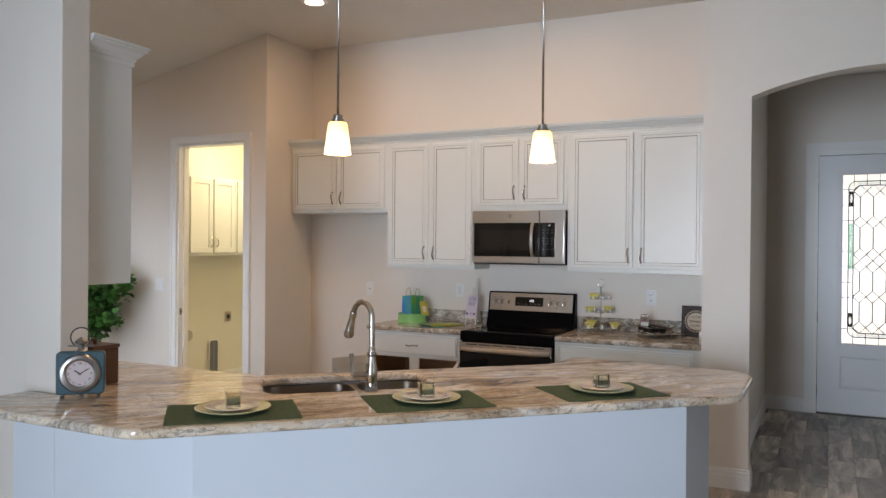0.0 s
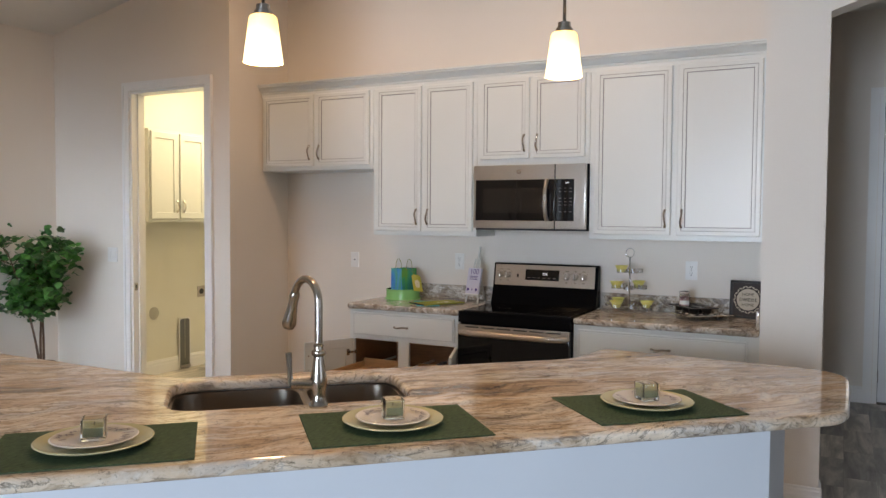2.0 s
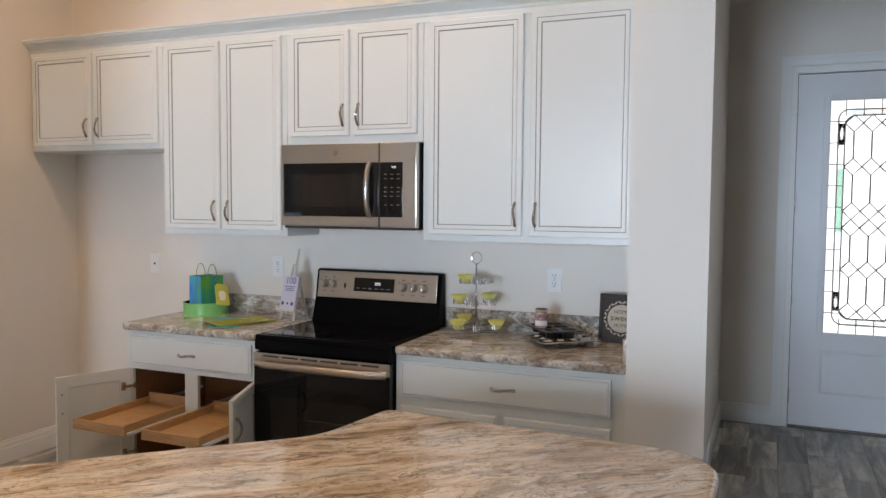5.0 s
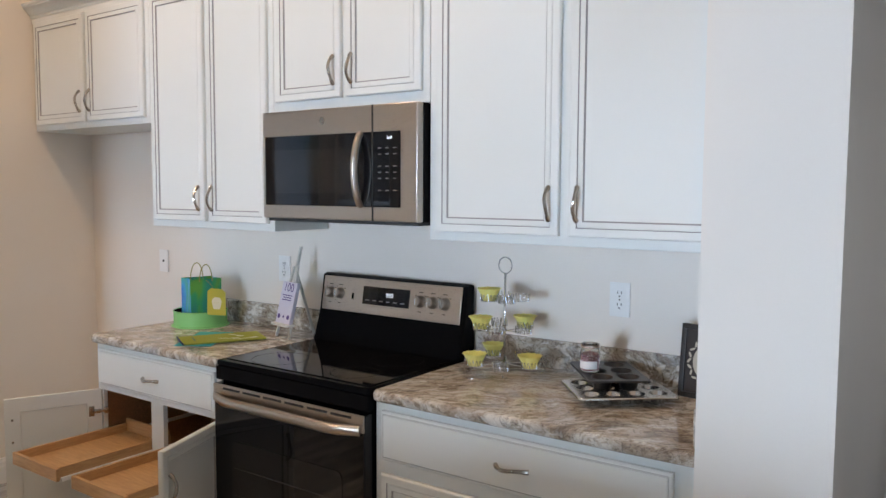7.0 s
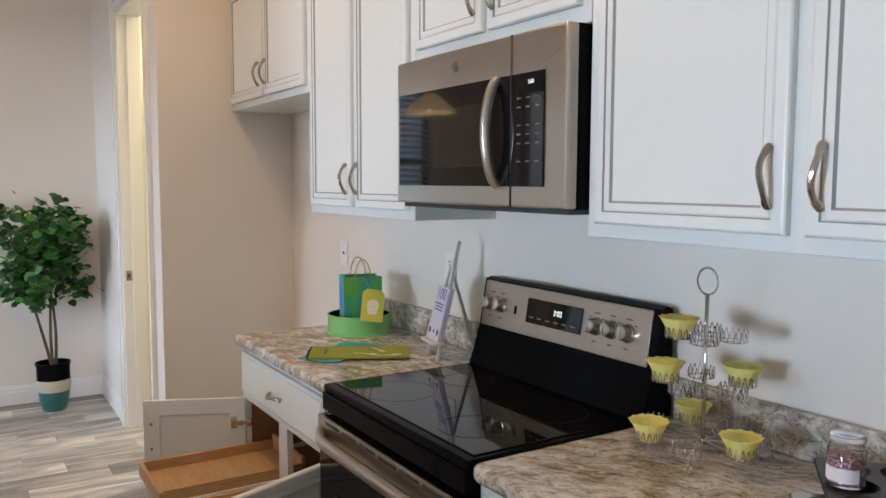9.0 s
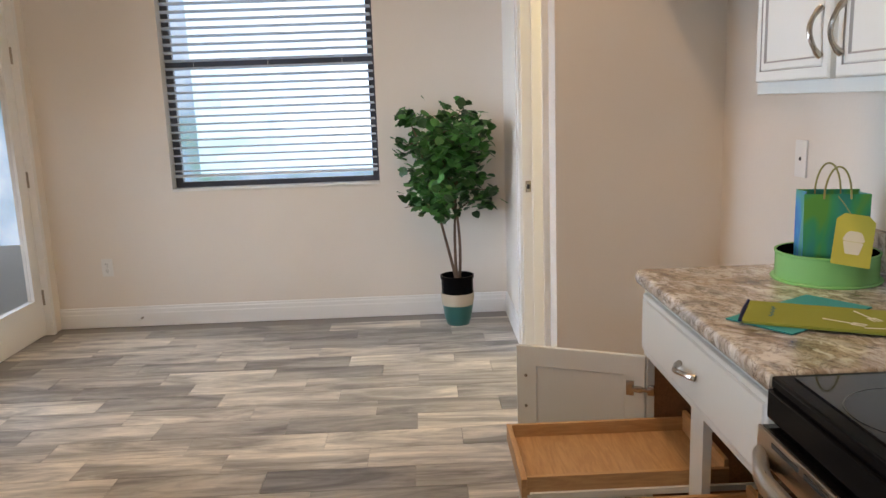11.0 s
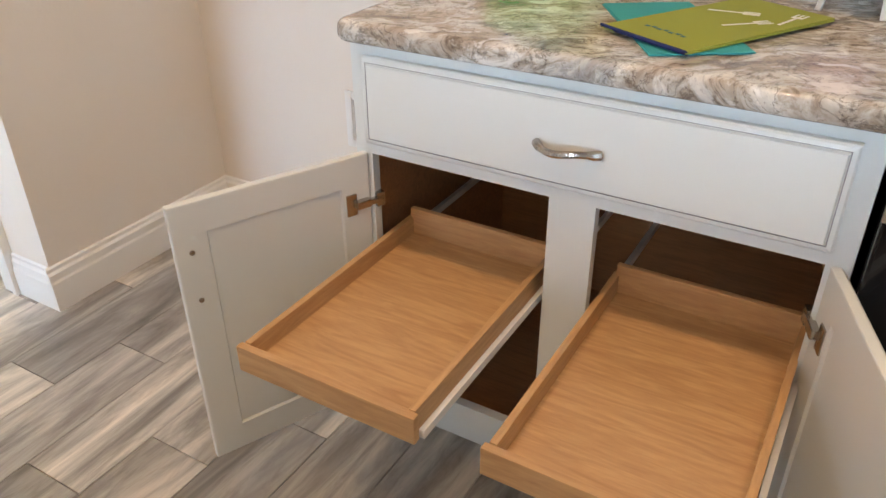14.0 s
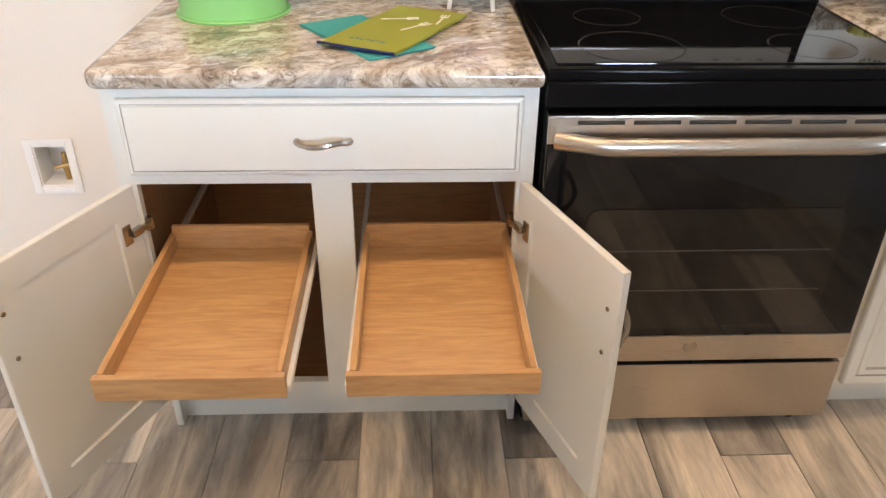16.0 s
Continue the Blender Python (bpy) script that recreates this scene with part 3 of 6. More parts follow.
def crown(name, path, label):
    """Crown moulding swept along a mitred xy path; the room lies to the right of it."""
    prof = [(0.0, -0.035), (0.006, -0.035), (0.006, -0.012), (0.012, -0.006), (0.012, 0.004), (0.022, 0.012), (0.036, 0.030), (0.050, 0.040), (0.050, 0.048), (0.058, 0.052), (0.058, 0.062), (0.0, 0.062)]
    pts = [Vector(p) for p in path]
    bm = bmesh.new()
    rings = []
    for k, p in enumerate(pts):
        ns = []
        if k:
            e = (pts[k] - pts[k - 1]).normalized()
            ns.append(Vector((e.y, -e.x)))
        if k < len(pts) - 1:
            e = (pts[k + 1] - pts[k]).normalized()
            ns.append(Vector((e.y, -e.x)))
        n = sum(ns, Vector((0, 0))).normalized()
        n /= n.dot(ns[0])
        rings.append([bm.verts.new((p.x + n.x * o, p.y + n.y * o, ZT + z)) for o, z in prof])
    for a, b in zip(rings, rings[1:]):
        for k in range(len(prof)):
            j = (k + 1) % len(prof)
            bm.faces.new((a[k], a[j], b[j], b[k]))
    bm.faces.new(rings[0])
    bm.faces.new(rings[-1][::-1])
    return solid(name, bm, CAB, label, "crown moulding", smooth=False)


crown("trim_crown", [(-4.283, 6.398), (-0.657, 6.398)], "white stepped crown moulding along the wall cabinets")

corner = wall_cabinet("wall_cabinet", -3.80, -2.895, 1.375, ZT, 2, "white wall cabinet hung on the wall beside the bar", y0=3.355, y1=3.62)
corner.rotation_euler[2] = math.pi
crown("trim_crown_corner", [(-2.895, 3.095), (-2.895, 3.357), (-3.80, 3.357)], "white stepped crown moulding around the corner cabinet")


def base_left():
    """Base cabinet standing open with two roll-out trays."""
    x0, x1, y0 = -3.27, -2.437, 6.11
    c = thing("base_cabinet", ((x0 + x1) / 2, y0, 0), "white base cabinet with open doors and pulled-out wooden trays", "cabinet")
    zt, zo, zb = 0.875, 0.672, 0.150
    part("side_panel", B((x0, x0 + 0.016, y0 + 0.02, BACK - 0.004, 0.0, zt), bevel=0.001, seg=1), CAB, c)
    part("side_panel", B((x1 - 0.016, x1, y0 + 0.02, BACK - 0.004, 0.0, zt), bevel=0.001, seg=1), CAB, c)
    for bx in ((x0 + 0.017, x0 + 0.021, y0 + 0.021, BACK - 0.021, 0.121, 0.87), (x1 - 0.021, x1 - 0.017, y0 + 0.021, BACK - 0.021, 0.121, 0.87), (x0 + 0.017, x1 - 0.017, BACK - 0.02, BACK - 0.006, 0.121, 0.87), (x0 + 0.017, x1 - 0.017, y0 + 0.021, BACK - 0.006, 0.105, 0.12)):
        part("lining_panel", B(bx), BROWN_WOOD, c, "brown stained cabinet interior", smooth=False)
    sx0, sx1 = -2.887, -2.807
    part("face_frame", B((x0, x0 + 0.034, y0, y0 + 0.02, 0.10, zt), (x1 - 0.034, x1, y0, y0 + 0.02, 0.10, zt), (x0 + 0.034, x1 - 0.034, y0, y0 + 0.02, zo, 0.708), (x0 + 0.034, x1 - 0.034, y0, y0 + 0.02, 0.845, zt), (x0 + 0.034, x1 - 0.034, y0, y0 + 0.02, 0.10, zb), (sx0, sx1, y0, y0 + 0.02, zb, zo), (x0 + 0.034, x1 - 0.034, y0 + 0.016, y0 + 0.02, 0.708, 0.845)), CAB, c, smooth=False)
    part("toe_kick", B((x0, x1, y0 + 0.055, y0 + 0.07, 0.0, 0.10)), CAB, c)
    d = part("drawer_front", moved(panel_door(x1 - x0 - 0.06, 0.158, DRAWER), pose(x0 + 0.03, y0 - 0.001, 0.697)), [CAB, GLAZE], c, smooth=False)
    part("handle", moved(pull(0.105), pose((x0 + x1) / 2, y0 - 0.019, 0.772, 0, 90, 0)), NICKEL, d, "satin nickel bow pull")
    # trays
    for tx0, tx1, ty in ((-3.230, -2.903, 5.715), (-2.800, -2.463, 5.715)):
        z0, z1, y1 = 0.452, 0.502, 6.215
        t = part("roll_out_tray", B((tx0 + 0.012, tx1 - 0.012, ty + 0.014, y1 - 0.012, z0 + 0.008, z0 + 0.014)), MAPLE_X, c, "honey maple roll-out tray", smooth=False)
        part("tray_front", B((tx0, tx1, ty, ty + 0.014, z0, z1 - 0.002), bevel=0.002), MAPLE_X, t)
        part("tray_back", B((tx0 + 0.012, tx1 - 0.012, y1 - 0.012, y1, z0, z1 + 0.02), bevel=0.002), MAPLE_X, t)
        for sx in (tx0 + 0.006, tx1 - 0.018):
            part("tray_side", B((sx, sx + 0.012, ty + 0.014, y1, z0 + 0.004, z1), bevel=0.002), MAPLE, t)
        for sx in (tx0 - 0.004, tx1 - 0.005):
            part("slide_rail", B((sx, sx + 0.009, ty + 0.02, BACK - 0.06, z0 - 0.003, z0 + 0.012)), WHITE_PLASTIC, t, "white drawer slide")
    # doors, hinged on the outer stiles
    dw, dh, dz = 0.372, 0.545, 0.128
    for hx, ang, flip in ((x0 + 0.026, 202.5, False), (x1 - 0.026, -22.5, True)):
        bm = panel_door(dw, dh, GLAZED, False)
        back = moved(panel_door(dw, dh, [(0, 0, 0), (0.002, 0.001, 0), (0.058, 0.001, 0), (0.061, -0.004, 0), (0.063, -0.004, 0)], False), pose(dw, 0.0, 0, 0, 0, 180))
        join(bm, back)
        if flip:
            m = pose(hx, y0 - 0.004, dz, 0, 0, -69.5) @ Matrix.Scale(-1, 4, (0, 1, 0))
        else:
            m = pose(hx, y0 - 0.004, dz, 0, 0, 180 + 66)
        d = part("door", moved(bm, m), [CAB, GLAZE], c, "white door swung open", smooth=False)
        inner = 0.004
        for zz in (0.095, dh - 0.095):
            hb = B((0.030, 0.052, 0.0, inner, zz - 0.022, zz + 0.022), (0.005, 0.034, 0.001, 0.014, zz - 0.008, zz + 0.008), (-0.020, 0.010, 0.004, 0.013, zz - 0.006, zz + 0.006), (-0.026, -0.008, -0.004, 0.012, zz - 0.014, zz + 0.014), bevel=0.002)
            part("hinge", moved(hb, m), NICKEL, d, "nickel concealed hinge")
        for zz in (dh - 0.09, dh - 0.185):
            part("screw", moved(moved(lathe([(0, 0.003), (0.0045, 0.002), (0.005, 0)], n=10), pose(0, 0, 0, -90)), m @ pose(dw - 0.028, 0.001, zz)), NICKEL, d)
        part("handle", moved(pull(), m @ pose(dw - 0.030, -0.018, dh - 0.137)), NICKEL, d, "satin nickel bow pull")
    return c


base_left()


def base_right():
    x0, x1, y0 = -1.682, -0.657, 6.11
    c = thing("base_cabinet", ((x0 + x1) / 2, y0, 0), "white base cabinet with one wide drawer over two doors", "cabinet")
    part("body", B((x0, x1, y0, BACK - 0.002, 0.10, 0.875), bevel=0.0015, seg=1), CAB, c)
    part("toe_kick", B((x0, x1, y0 + 0.07, BACK - 0.01, 0, 0.10)), CAB, c)
    d = part("drawer_front", moved(panel_door(x1 - x0 - 0.09, 0.158, DRAWER), pose(x0 + 0.03, y0 - 0.001, 0.692)), [CAB, GLAZE], c, smooth=False)
    part("handle", moved(pull(0.105), pose((x0 + x1) / 2, y0 - 0.019, 0.768, 0, 90, 0)), NICKEL, d, "satin nickel bow pull")
    w = (x1 - x0 - 0.09 - 0.035) / 2
    for k in range(2):
        dx = x0 + 0.03 + k * (w + 0.035)
        dd = part("door", moved(panel_door(w, 0.52, GLAZED), pose(dx, y0 - 0.001, 0.128)), [CAB, GLAZE], c, smooth=False)
        part("handle", moved(pull(), pose(dx + (w - 0.03 if k == 0 else 0.03), y0 - 0.019, 0.55)), NICKEL, dd, "satin nickel bow pull")


base_right()


def counter(name, x0, x1, label, round_left, side=False):
    c = thing(name, ((x0 + x1) / 2, 6.4, TOP), label, "countertop")
    bm = prism(rounded([(x0, 6.08), (x1, 6.08), (x1, BACK - 0.003), (x0, BACK - 0.003)], [0.03 if round_left else 0.0, 0.0, 0, 0], 6), TOP - THICK, TOP, 0.014, 4)
    part("slab", bm, GRANITE_K, c)
    part("backsplash", B((x0 + 0.004, x1 - 0.002, BACK - 0.022, BACK - 0.002, TOP, TOP + 0.10), bevel=0.003), GRANITE_K, c)
    if side:
        part("side_splash", B((x1 - 0.022, x1 - 0.003, 6.12, BACK - 0.024, TOP, TOP + 0.10), bevel=0.003), GRANITE_K, c)


counter("kitchen_countertop", -3.285, -2.434, "polished brown veined granite countertop beside the alcove and range", True)
counter("kitchen_countertop", -1.683, -0.657, "polished brown veined granite countertop between the range and the wall", True, True)


# ---- range and microwave ----
def slide_range():
    x0, x1 = -2.428, -1.688
    yf = 6.075
    r = thing("electric_range", ((x0 + x1) / 2, 6.4, 0), "stainless steel and black glass freestanding electric range", "range")
    part("body", B((x0 + 0.003, x1 - 0.003, yf + 0.03, 6.66, 0.03, 0.895), bevel=0.003), BLACK, r)
    ck = part("cooktop", B((x0, x1, yf + 0.005, 6.63, 0.893, 0.915), bevel=0.006), BLACK, r, "black enamel cooktop frame")
    part("glass_top", B((x0 + 0.02, x1 - 0.02, yf + 0.035, 6.56, 0.912, 0.918), bevel=0.002), BLACK_GLASS, ck, "black ceramic glass")
    for bx, by, br in ((-2.24, 6.22, 0.105), (-1.87, 6.22, 0.085), (-2.24, 6.45, 0.075), (-1.87, 6.45, 0.10)):
        ring = lathe([(br - 0.0012, 0.9186), (br, 0.9187), (br + 0.0012, 0.9186)], (bx, by, 0), 48)
        part("burner_ring", ring, material("grey_burner_print", (0.06, 0.06, 0.062), 0.25) if "grey_burner_print" not in bpy.data.materials else bpy.data.materials["grey_burner_print"], ck)
    part("front_lip", B((x0, x1, yf, yf + 0.03, 0.842, 0.893), bevel=0.004), BLACK, r)
    # backguard, leaning back a little
    bm = bmesh.new()
    sec = [(6.585, 0.915), (6.60, 0.955), (6.625, 1.035), (6.650, 1.185), (6.672, 1.192), (6.69, 1.185), (6.69, 0.915)]
    a = [bm.verts.new((x0, y, z)) for y, z in sec]
    b = [bm.verts.new((x1, y, z)) for y, z in sec]
    for k in range(len(sec)):
        j = (k + 1) % len(sec)
        bm.faces.new((a[k], a[j], b[j], b[k]))
    bm.faces.new(a)
    bm.faces.new(b[::-1])
    bg = part("backguard", bm, BLACK, r, "black backguard")
    tilt = math.degrees(math.atan2(0.025, 0.15))
    face = pose(x0, 6.6245, 1.035, -tilt)
    part("control_panel", moved(B((0.012, x1 - x0 - 0.022, -0.004, 0.002, 0.006, 0.148), bevel=0.002), face), STEEL, bg, "brushed stainless control panel")
    part("display", moved(B((0.235, 0.475, -0.0065, -0.003, 0.045, 0.118), bevel=0.002), face), BLACK_GLASS, bg, "black clock display")
    LCD = glow("white_clock_digits", (0.75, 0.88, 1.0), 1.3)
    part("clock_digits", moved(text_mesh("3:02", 0.022), face @ pose(0.375, -0.0072, 0.088, 90)), LCD, bg, "lit clock digits")
    GREYP = material("grey_panel_print", (0.16, 0.16, 0.165), 0.5)
    for k in range(6):
        part("button_mark", moved(B((0.252 + 0.036 * k, 0.272 + 0.036 * k, -0.0072, -0.0066, 0.060, 0.064)), face), GREYP, bg)
    part("vent_badge", moved(B((0.175, 0.185, -0.0055, -0.0035, 0.06, 0.085)), face), BLACK, bg)
    for kx in (0.055, 0.108, 0.528, 0.586, 0.644):
        kn = lathe([(0, 0.026), (0.016, 0.026), (0.019, 0.022), (0.021, 0.006), (0.024, 0.004), (0.025, 0)], n=24)
        k = part("knob", moved(kn, face @ pose(kx, -0.004, 0.078, 90)), STEEL, bg, "stainless control knob")
        for dx, dz, hw in ((0.0, 0.036, 0.011), (-0.024, 0.022, 0.004), (0.024, 0.022, 0.004), (0.0, -0.040, 0.008)):
            part("dial_mark", moved(B((kx + dx - hw, kx + dx + hw, -0.0046, -0.0040, 0.0765 + dz, 0.0795 + dz)), face), DARK, bg)
        part("knob_grip", moved(B((-0.004, 0.004, -0.017, 0.017, 0.022, 0.034), bevel=0.002), face @ pose(kx, -0.004, 0.078, 90)), CHROME, k)
    # oven door
    d = part("oven_door", B((x0 + 0.004, x1 - 0.004, yf - 0.012, yf + 0.03, 0.235, 0.832), bevel=0.005), BLACK_GLASS, r, "black glass oven door")
    part("window", moved(prism(rounded([(0.10, 0.10), (0.64, 0.10), (0.64, 0.40), (0.10, 0.40)], [0.03] * 4), 0, 0.002), pose(x0, yf - 0.012, 0.23, 90)), WINDOW_DARK, d, "dark see-through oven window")
    for rz in (0.43, 0.53):
        part("oven_rack", B((x0 + 0.115, x1 - 0.115, yf - 0.0148, yf - 0.0135, rz, rz + 0.003)), bpy.data.materials["grey_burner_print"], d, "oven rack edge behind the dark window")
    part("top_band", B((x0 + 0.004, x1 - 0.004, yf - 0.016, yf - 0.010, 0.775, 0.832), bevel=0.002), STEEL, d, "stainless band with vent slots")
    part("bottom_band", B((x0 + 0.004, x1 - 0.004, yf - 0.016, yf - 0.010, 0.238, 0.308), bevel=0.002), STEEL, d, "stainless lower band")
    part("badge", moved(lathe([(0, 0.003), (0.014, 0.003), (0.016, 0)], n=24), pose((x0 + x1) / 2, yf - 0.016, 0.277, 90)), NICKEL, d, "round metal badge")
    for k in range(6):
        sx = x0 + 0.06 + k * 0.107
        part("vent_slot", B((sx, sx + 0.09, yf - 0.0175, yf - 0.0155, 0.815, 0.823)), DARK, d)
    pts = [(x0 + 0.02 + (x1 - x0 - 0.04) * k / 20, yf - 0.016 - 0.036 * min(1, math.sin(math.pi * k / 20) * 2.6), 0.0) for k in range(21)]
    part("handle", moved(tube(pts, 0.0135, 14), Matrix.Translation((0, 0, 0.783)) @ Matrix.Diagonal((1, 1, 1.35, 1))), STEEL, d, "stainless bar handle")
    dr = part("storage_drawer", B((x0 + 0.004, x1 - 0.004, yf - 0.010, yf + 0.03, 0.055, 0.222), bevel=0.004), STEEL, r, "stainless storage drawer")
    for fx in (x0 + 0.05, x1 - 0.05):
        part("foot", lathe([(0, 0), (0.016, 0), (0.016, 0.03), (0, 0.03)], (fx, yf + 0.06, 0), 12), BLACK, r)
        part("foot", lathe([(0, 0), (0.016, 0), (0.016, 0.03), (0, 0.03)], (fx, 6.6, 0), 12), BLACK, r)


def text_mesh(s, size, align="CENTER"):
    cu = bpy.data.curves.new("t", "FONT")
    cu.body, cu.size, cu.align_x, cu.align_y = s, size, align, "CENTER"
    ob = bpy.data.objects.new("t", cu)
    scene.collection.objects.link(ob)
    bpy.context.view_layer.update()
    me = ob.to_mesh()
    bm = bmesh.new()
    bm.from_mesh(me)
    ob.to_mesh_clear()
    bpy.data.objects.remove(ob)
    return bm


slide_range()


def microwave():
    x0, x1, yf, z0, z1 = -2.450, -1.690, 6.335, 1.422, 1.842
    m = thing("over_range_microwave", ((x0 + x1) / 2, 6.5, z0), "stainless steel over-the-range microwave with black glass door", "microwave")
    part("body", B((x0, x1, yf + 0.035, BACK - 0.002, z0 + 0.012, z1), bevel=0.003), BLACK, m, "black metal case")
    part("underside", B((x0 + 0.01, x1 - 0.01, yf + 0.02, BACK - 0.01, z0, z0 + 0.012)), DARK, m)
    w = x1 - x0
    part("front_frame", B((x0, x1, yf, yf + 0.035, z0 + 0.012, z1), bevel=0.006), STEEL, m, "brushed stainless front")
    d = part("door_glass", B((x0 + 0.018, x0 + w * 0.735, yf - 0.004, yf + 0.004, z0 + 0.062, z1 - 0.095), bevel=0.002), BLACK_GLASS, m, "black glass door")
    part("window", B((x0 + 0.07, x0 + w * 0.635, yf - 0.0055, yf - 0.003, z0 + 0.11, z1 - 0.15), bevel=0.001), WINDOW_DARK, d, "dark mesh window")
    cp = part("control_panel", B((x0 + w * 0.745, x0 + w * 0.905, yf - 0.004, yf + 0.004, z0 + 0.062, z1 - 0.095), bevel=0.002), BLACK_GLASS, m, "black control panel")
    part("seam", B((x0 + w * 0.735, x0 + w * 0.745, yf - 0.001, yf + 0.004, z0 + 0.013, z1 - 0.001)), DARK, m)
    GREYP = bpy.data.materials["grey_panel_print"]
    for r in range(8):
        for c in range(3):
            if r in (2, 6):
                continue
            bx = x0 + w * 0.775 + c * 0.034
            bz = z1 - 0.155 - r * 0.021
            part("button_mark", B((bx + 0.002, bx + 0.016, yf - 0.005, yf - 0.0035, bz + 0.001, bz + 0.0045)), GREYP, cp)
    part("clock_digits", moved(text_mesh("3:00", 0.013), pose(x0 + w * 0.845, yf - 0.0052, z1 - 0.118, 90)), bpy.data.materials["white_clock_digits"], cp, "lit clock digits")
    hx = x0 + w * 0.672
    part("handle", tube([(hx, yf - 0.002 - 0.038 * math.sin(math.pi * k / 24) ** 0.55, z0 + 0.065 + (z1 - z0 - 0.165) * k / 24) for k in range(25)], 0.0125, 14), STEEL, m, "curved stainless handle")
    part("badge", moved(lathe([(0, 0.002), (0.013, 0.002), (0.014, 0)], n=20), pose(x0 + w * 0.42, yf, z1 - 0.045, 90)), NICKEL, m, "round metal badge")


microwave()


# ---- windows and doors ----
def dining_window():
    w = thing("window_1", (WIN - 0.1, (WY0 + WY1) / 2, WZ0), "dark-framed single-hung dining window behind horizontal blinds", "window", kind="structure")
    xo, xi = WIN - 0.13, WIN - 0.09
    FR = material("dark_bronze_window_frame", (0.05, 0.055, 0.07), 0.4)
    part("window_frame", B((xo, xi, WY0, WY0 + 0.045, WZ0, WZ1), (xo, xi, WY1 - 0.045, WY1, WZ0, WZ1), (xo, xi, WY0 + 0.045, WY1 - 0.045, WZ0, WZ0 + 0.05), (xo, xi, WY0 + 0.045, WY1 - 0.045, WZ1 - 0.045, WZ1)), FR, w)
    part("meeting_rail", B((xo + 0.005, xi + 0.012, WY0 + 0.045, WY1 - 0.045, 1.645, 1.695)), material("dark_sash_rail", (0.06, 0.07, 0.10), 0.4), w, "dark meeting rail")
    GL = material("clear_window_glass", (1, 1, 1), 0.0)
    GL.node_tree.nodes["Principled BSDF"].inputs["Transmission Weight"].default_value = 1.0
    for z0, z1 in ((WZ0 + 0.05, 1.645), (1.695, WZ1 - 0.045)):
        p = part("pane", B((xo + 0.015, xo + 0.019, WY0 + 0.045, WY1 - 0.045, z0, z1)), GL, w)
        p.visible_shadow = False
    part("window_sill", B((WIN - 0.155, WIN + 0.012, WY0 + 0.002, WY1 - 0.002, WZ0, WZ0 + 0.016), bevel=0.003), TRIM, w)
    b = thing("window_blind", (WIN - 0.045, (WY0 + WY1) / 2, WZ1), "white horizontal slat blind lowered over the dining window", "blind")
    SLAT = material("white_blind_slat", (0.80, 0.82, 0.84), 0.4)
    sn, sll, sb = nodes_of(SLAT)
    tr, mx = sn.new("ShaderNodeBsdfTranslucent"), sn.new("ShaderNodeMixShader")
    tr.inputs[0].default_value, mx.inputs[0].default_value = (0.86, 0.91, 0.96, 1), 0.5
    sll.new(sb.outputs[0], mx.inputs[1])
    sll.new(tr.outputs[0], mx.inputs[2])
    sll.new(mx.outputs[0], sn["Material Output"].inputs[0])
    part("head_rail", B((WIN - 0.075, WIN - 0.015, WY0 + 0.01, WY1 - 0.01, WZ1 - 0.05, WZ1 - 0.002), bevel=0.003), SLAT, b)
    n = 27
    z_lo, z_hi = WZ0 + 0.125, WZ1 - 0.07
    bm = B((-0.025, 0.025, WY0 + 0.012 - b.location.y, WY1 - 0.012 - b.location.y, -0.0014, 0.0014))
    bmesh.ops.rotate(bm, cent=(0, 0, 0), matrix=Matrix.Rotation(radians(-14), 3, "Y"), verts=bm.verts)
    me = finish(bm, "slat", SLAT, False)
    for k in range(n):
        o = new("slat", me)
        o.parent = b
        o.location = (0, 0, z_lo + (z_hi - z_lo) * k / (n - 1) - WZ1)
    part("bottom_rail", B((WIN - 0.07, WIN - 0.02, WY0 + 0.012, WY1 - 0.012, WZ0 + 0.086, WZ0 + 0.102), bevel=0.002), SLAT, b)
    for y in (WY0 + 0.2, (WY0 + WY1) / 2, WY1 - 0.2):
        part("ladder_cord", tube([(WIN - 0.019, y, WZ0 + 0.09), (WIN - 0.019, y, WZ1 - 0.04)], 0.0012, 5), SLAT, b)


dining_window()


def backdrop(name, m, w, h, label, strength, stops, scale):
    bm = bmesh.new()
    bm.faces.new([bm.verts.new(p) for p in ((-w / 2, 0, -h / 2), (w / 2, 0, -h / 2), (w / 2, 0, h / 2), (-w / 2, 0, h / 2))])
    mt = material(name + "_glow", (0, 0, 0), 1.0)
    n, l, b = nodes_of(mt)
    v = coords(mt, (1, 1, 1), kind="World")
    f = noise_tex(mt, v, scale, 5, 0.6)
    c = ramp(mt, f, stops)
    l.new(c, b.inputs["Emission Color"])
    b.inputs["Emission Strength"].default_value = strength
    o = solid(name, moved(bm, m), mt, label, "backdrop", smooth=False)
    return o


backdrop("backdrop_dining", pose(-10.5, 5.0, 1.8, 0, 0, 90), 14, 7, "hazy bright garden beyond the dining window", 1.5, [(0.30, (0.10, 0.30, 0.24)), (0.42, (0.22, 0.42, 0.66)), (0.54, (0.42, 0.62, 0.92)), (0.7, (0.75, 0.88, 1.0))], 0.55)
backdrop("backdrop_entry", pose(0.46, 10.6, 1.6), 6, 5, "bright porch light beyond the front door", 0.7, [(0.30, (0.62, 0.78, 0.70)), (0.45, (0.86, 0.94, 1.0)), (0.7, (1, 1, 1))], 0.8)


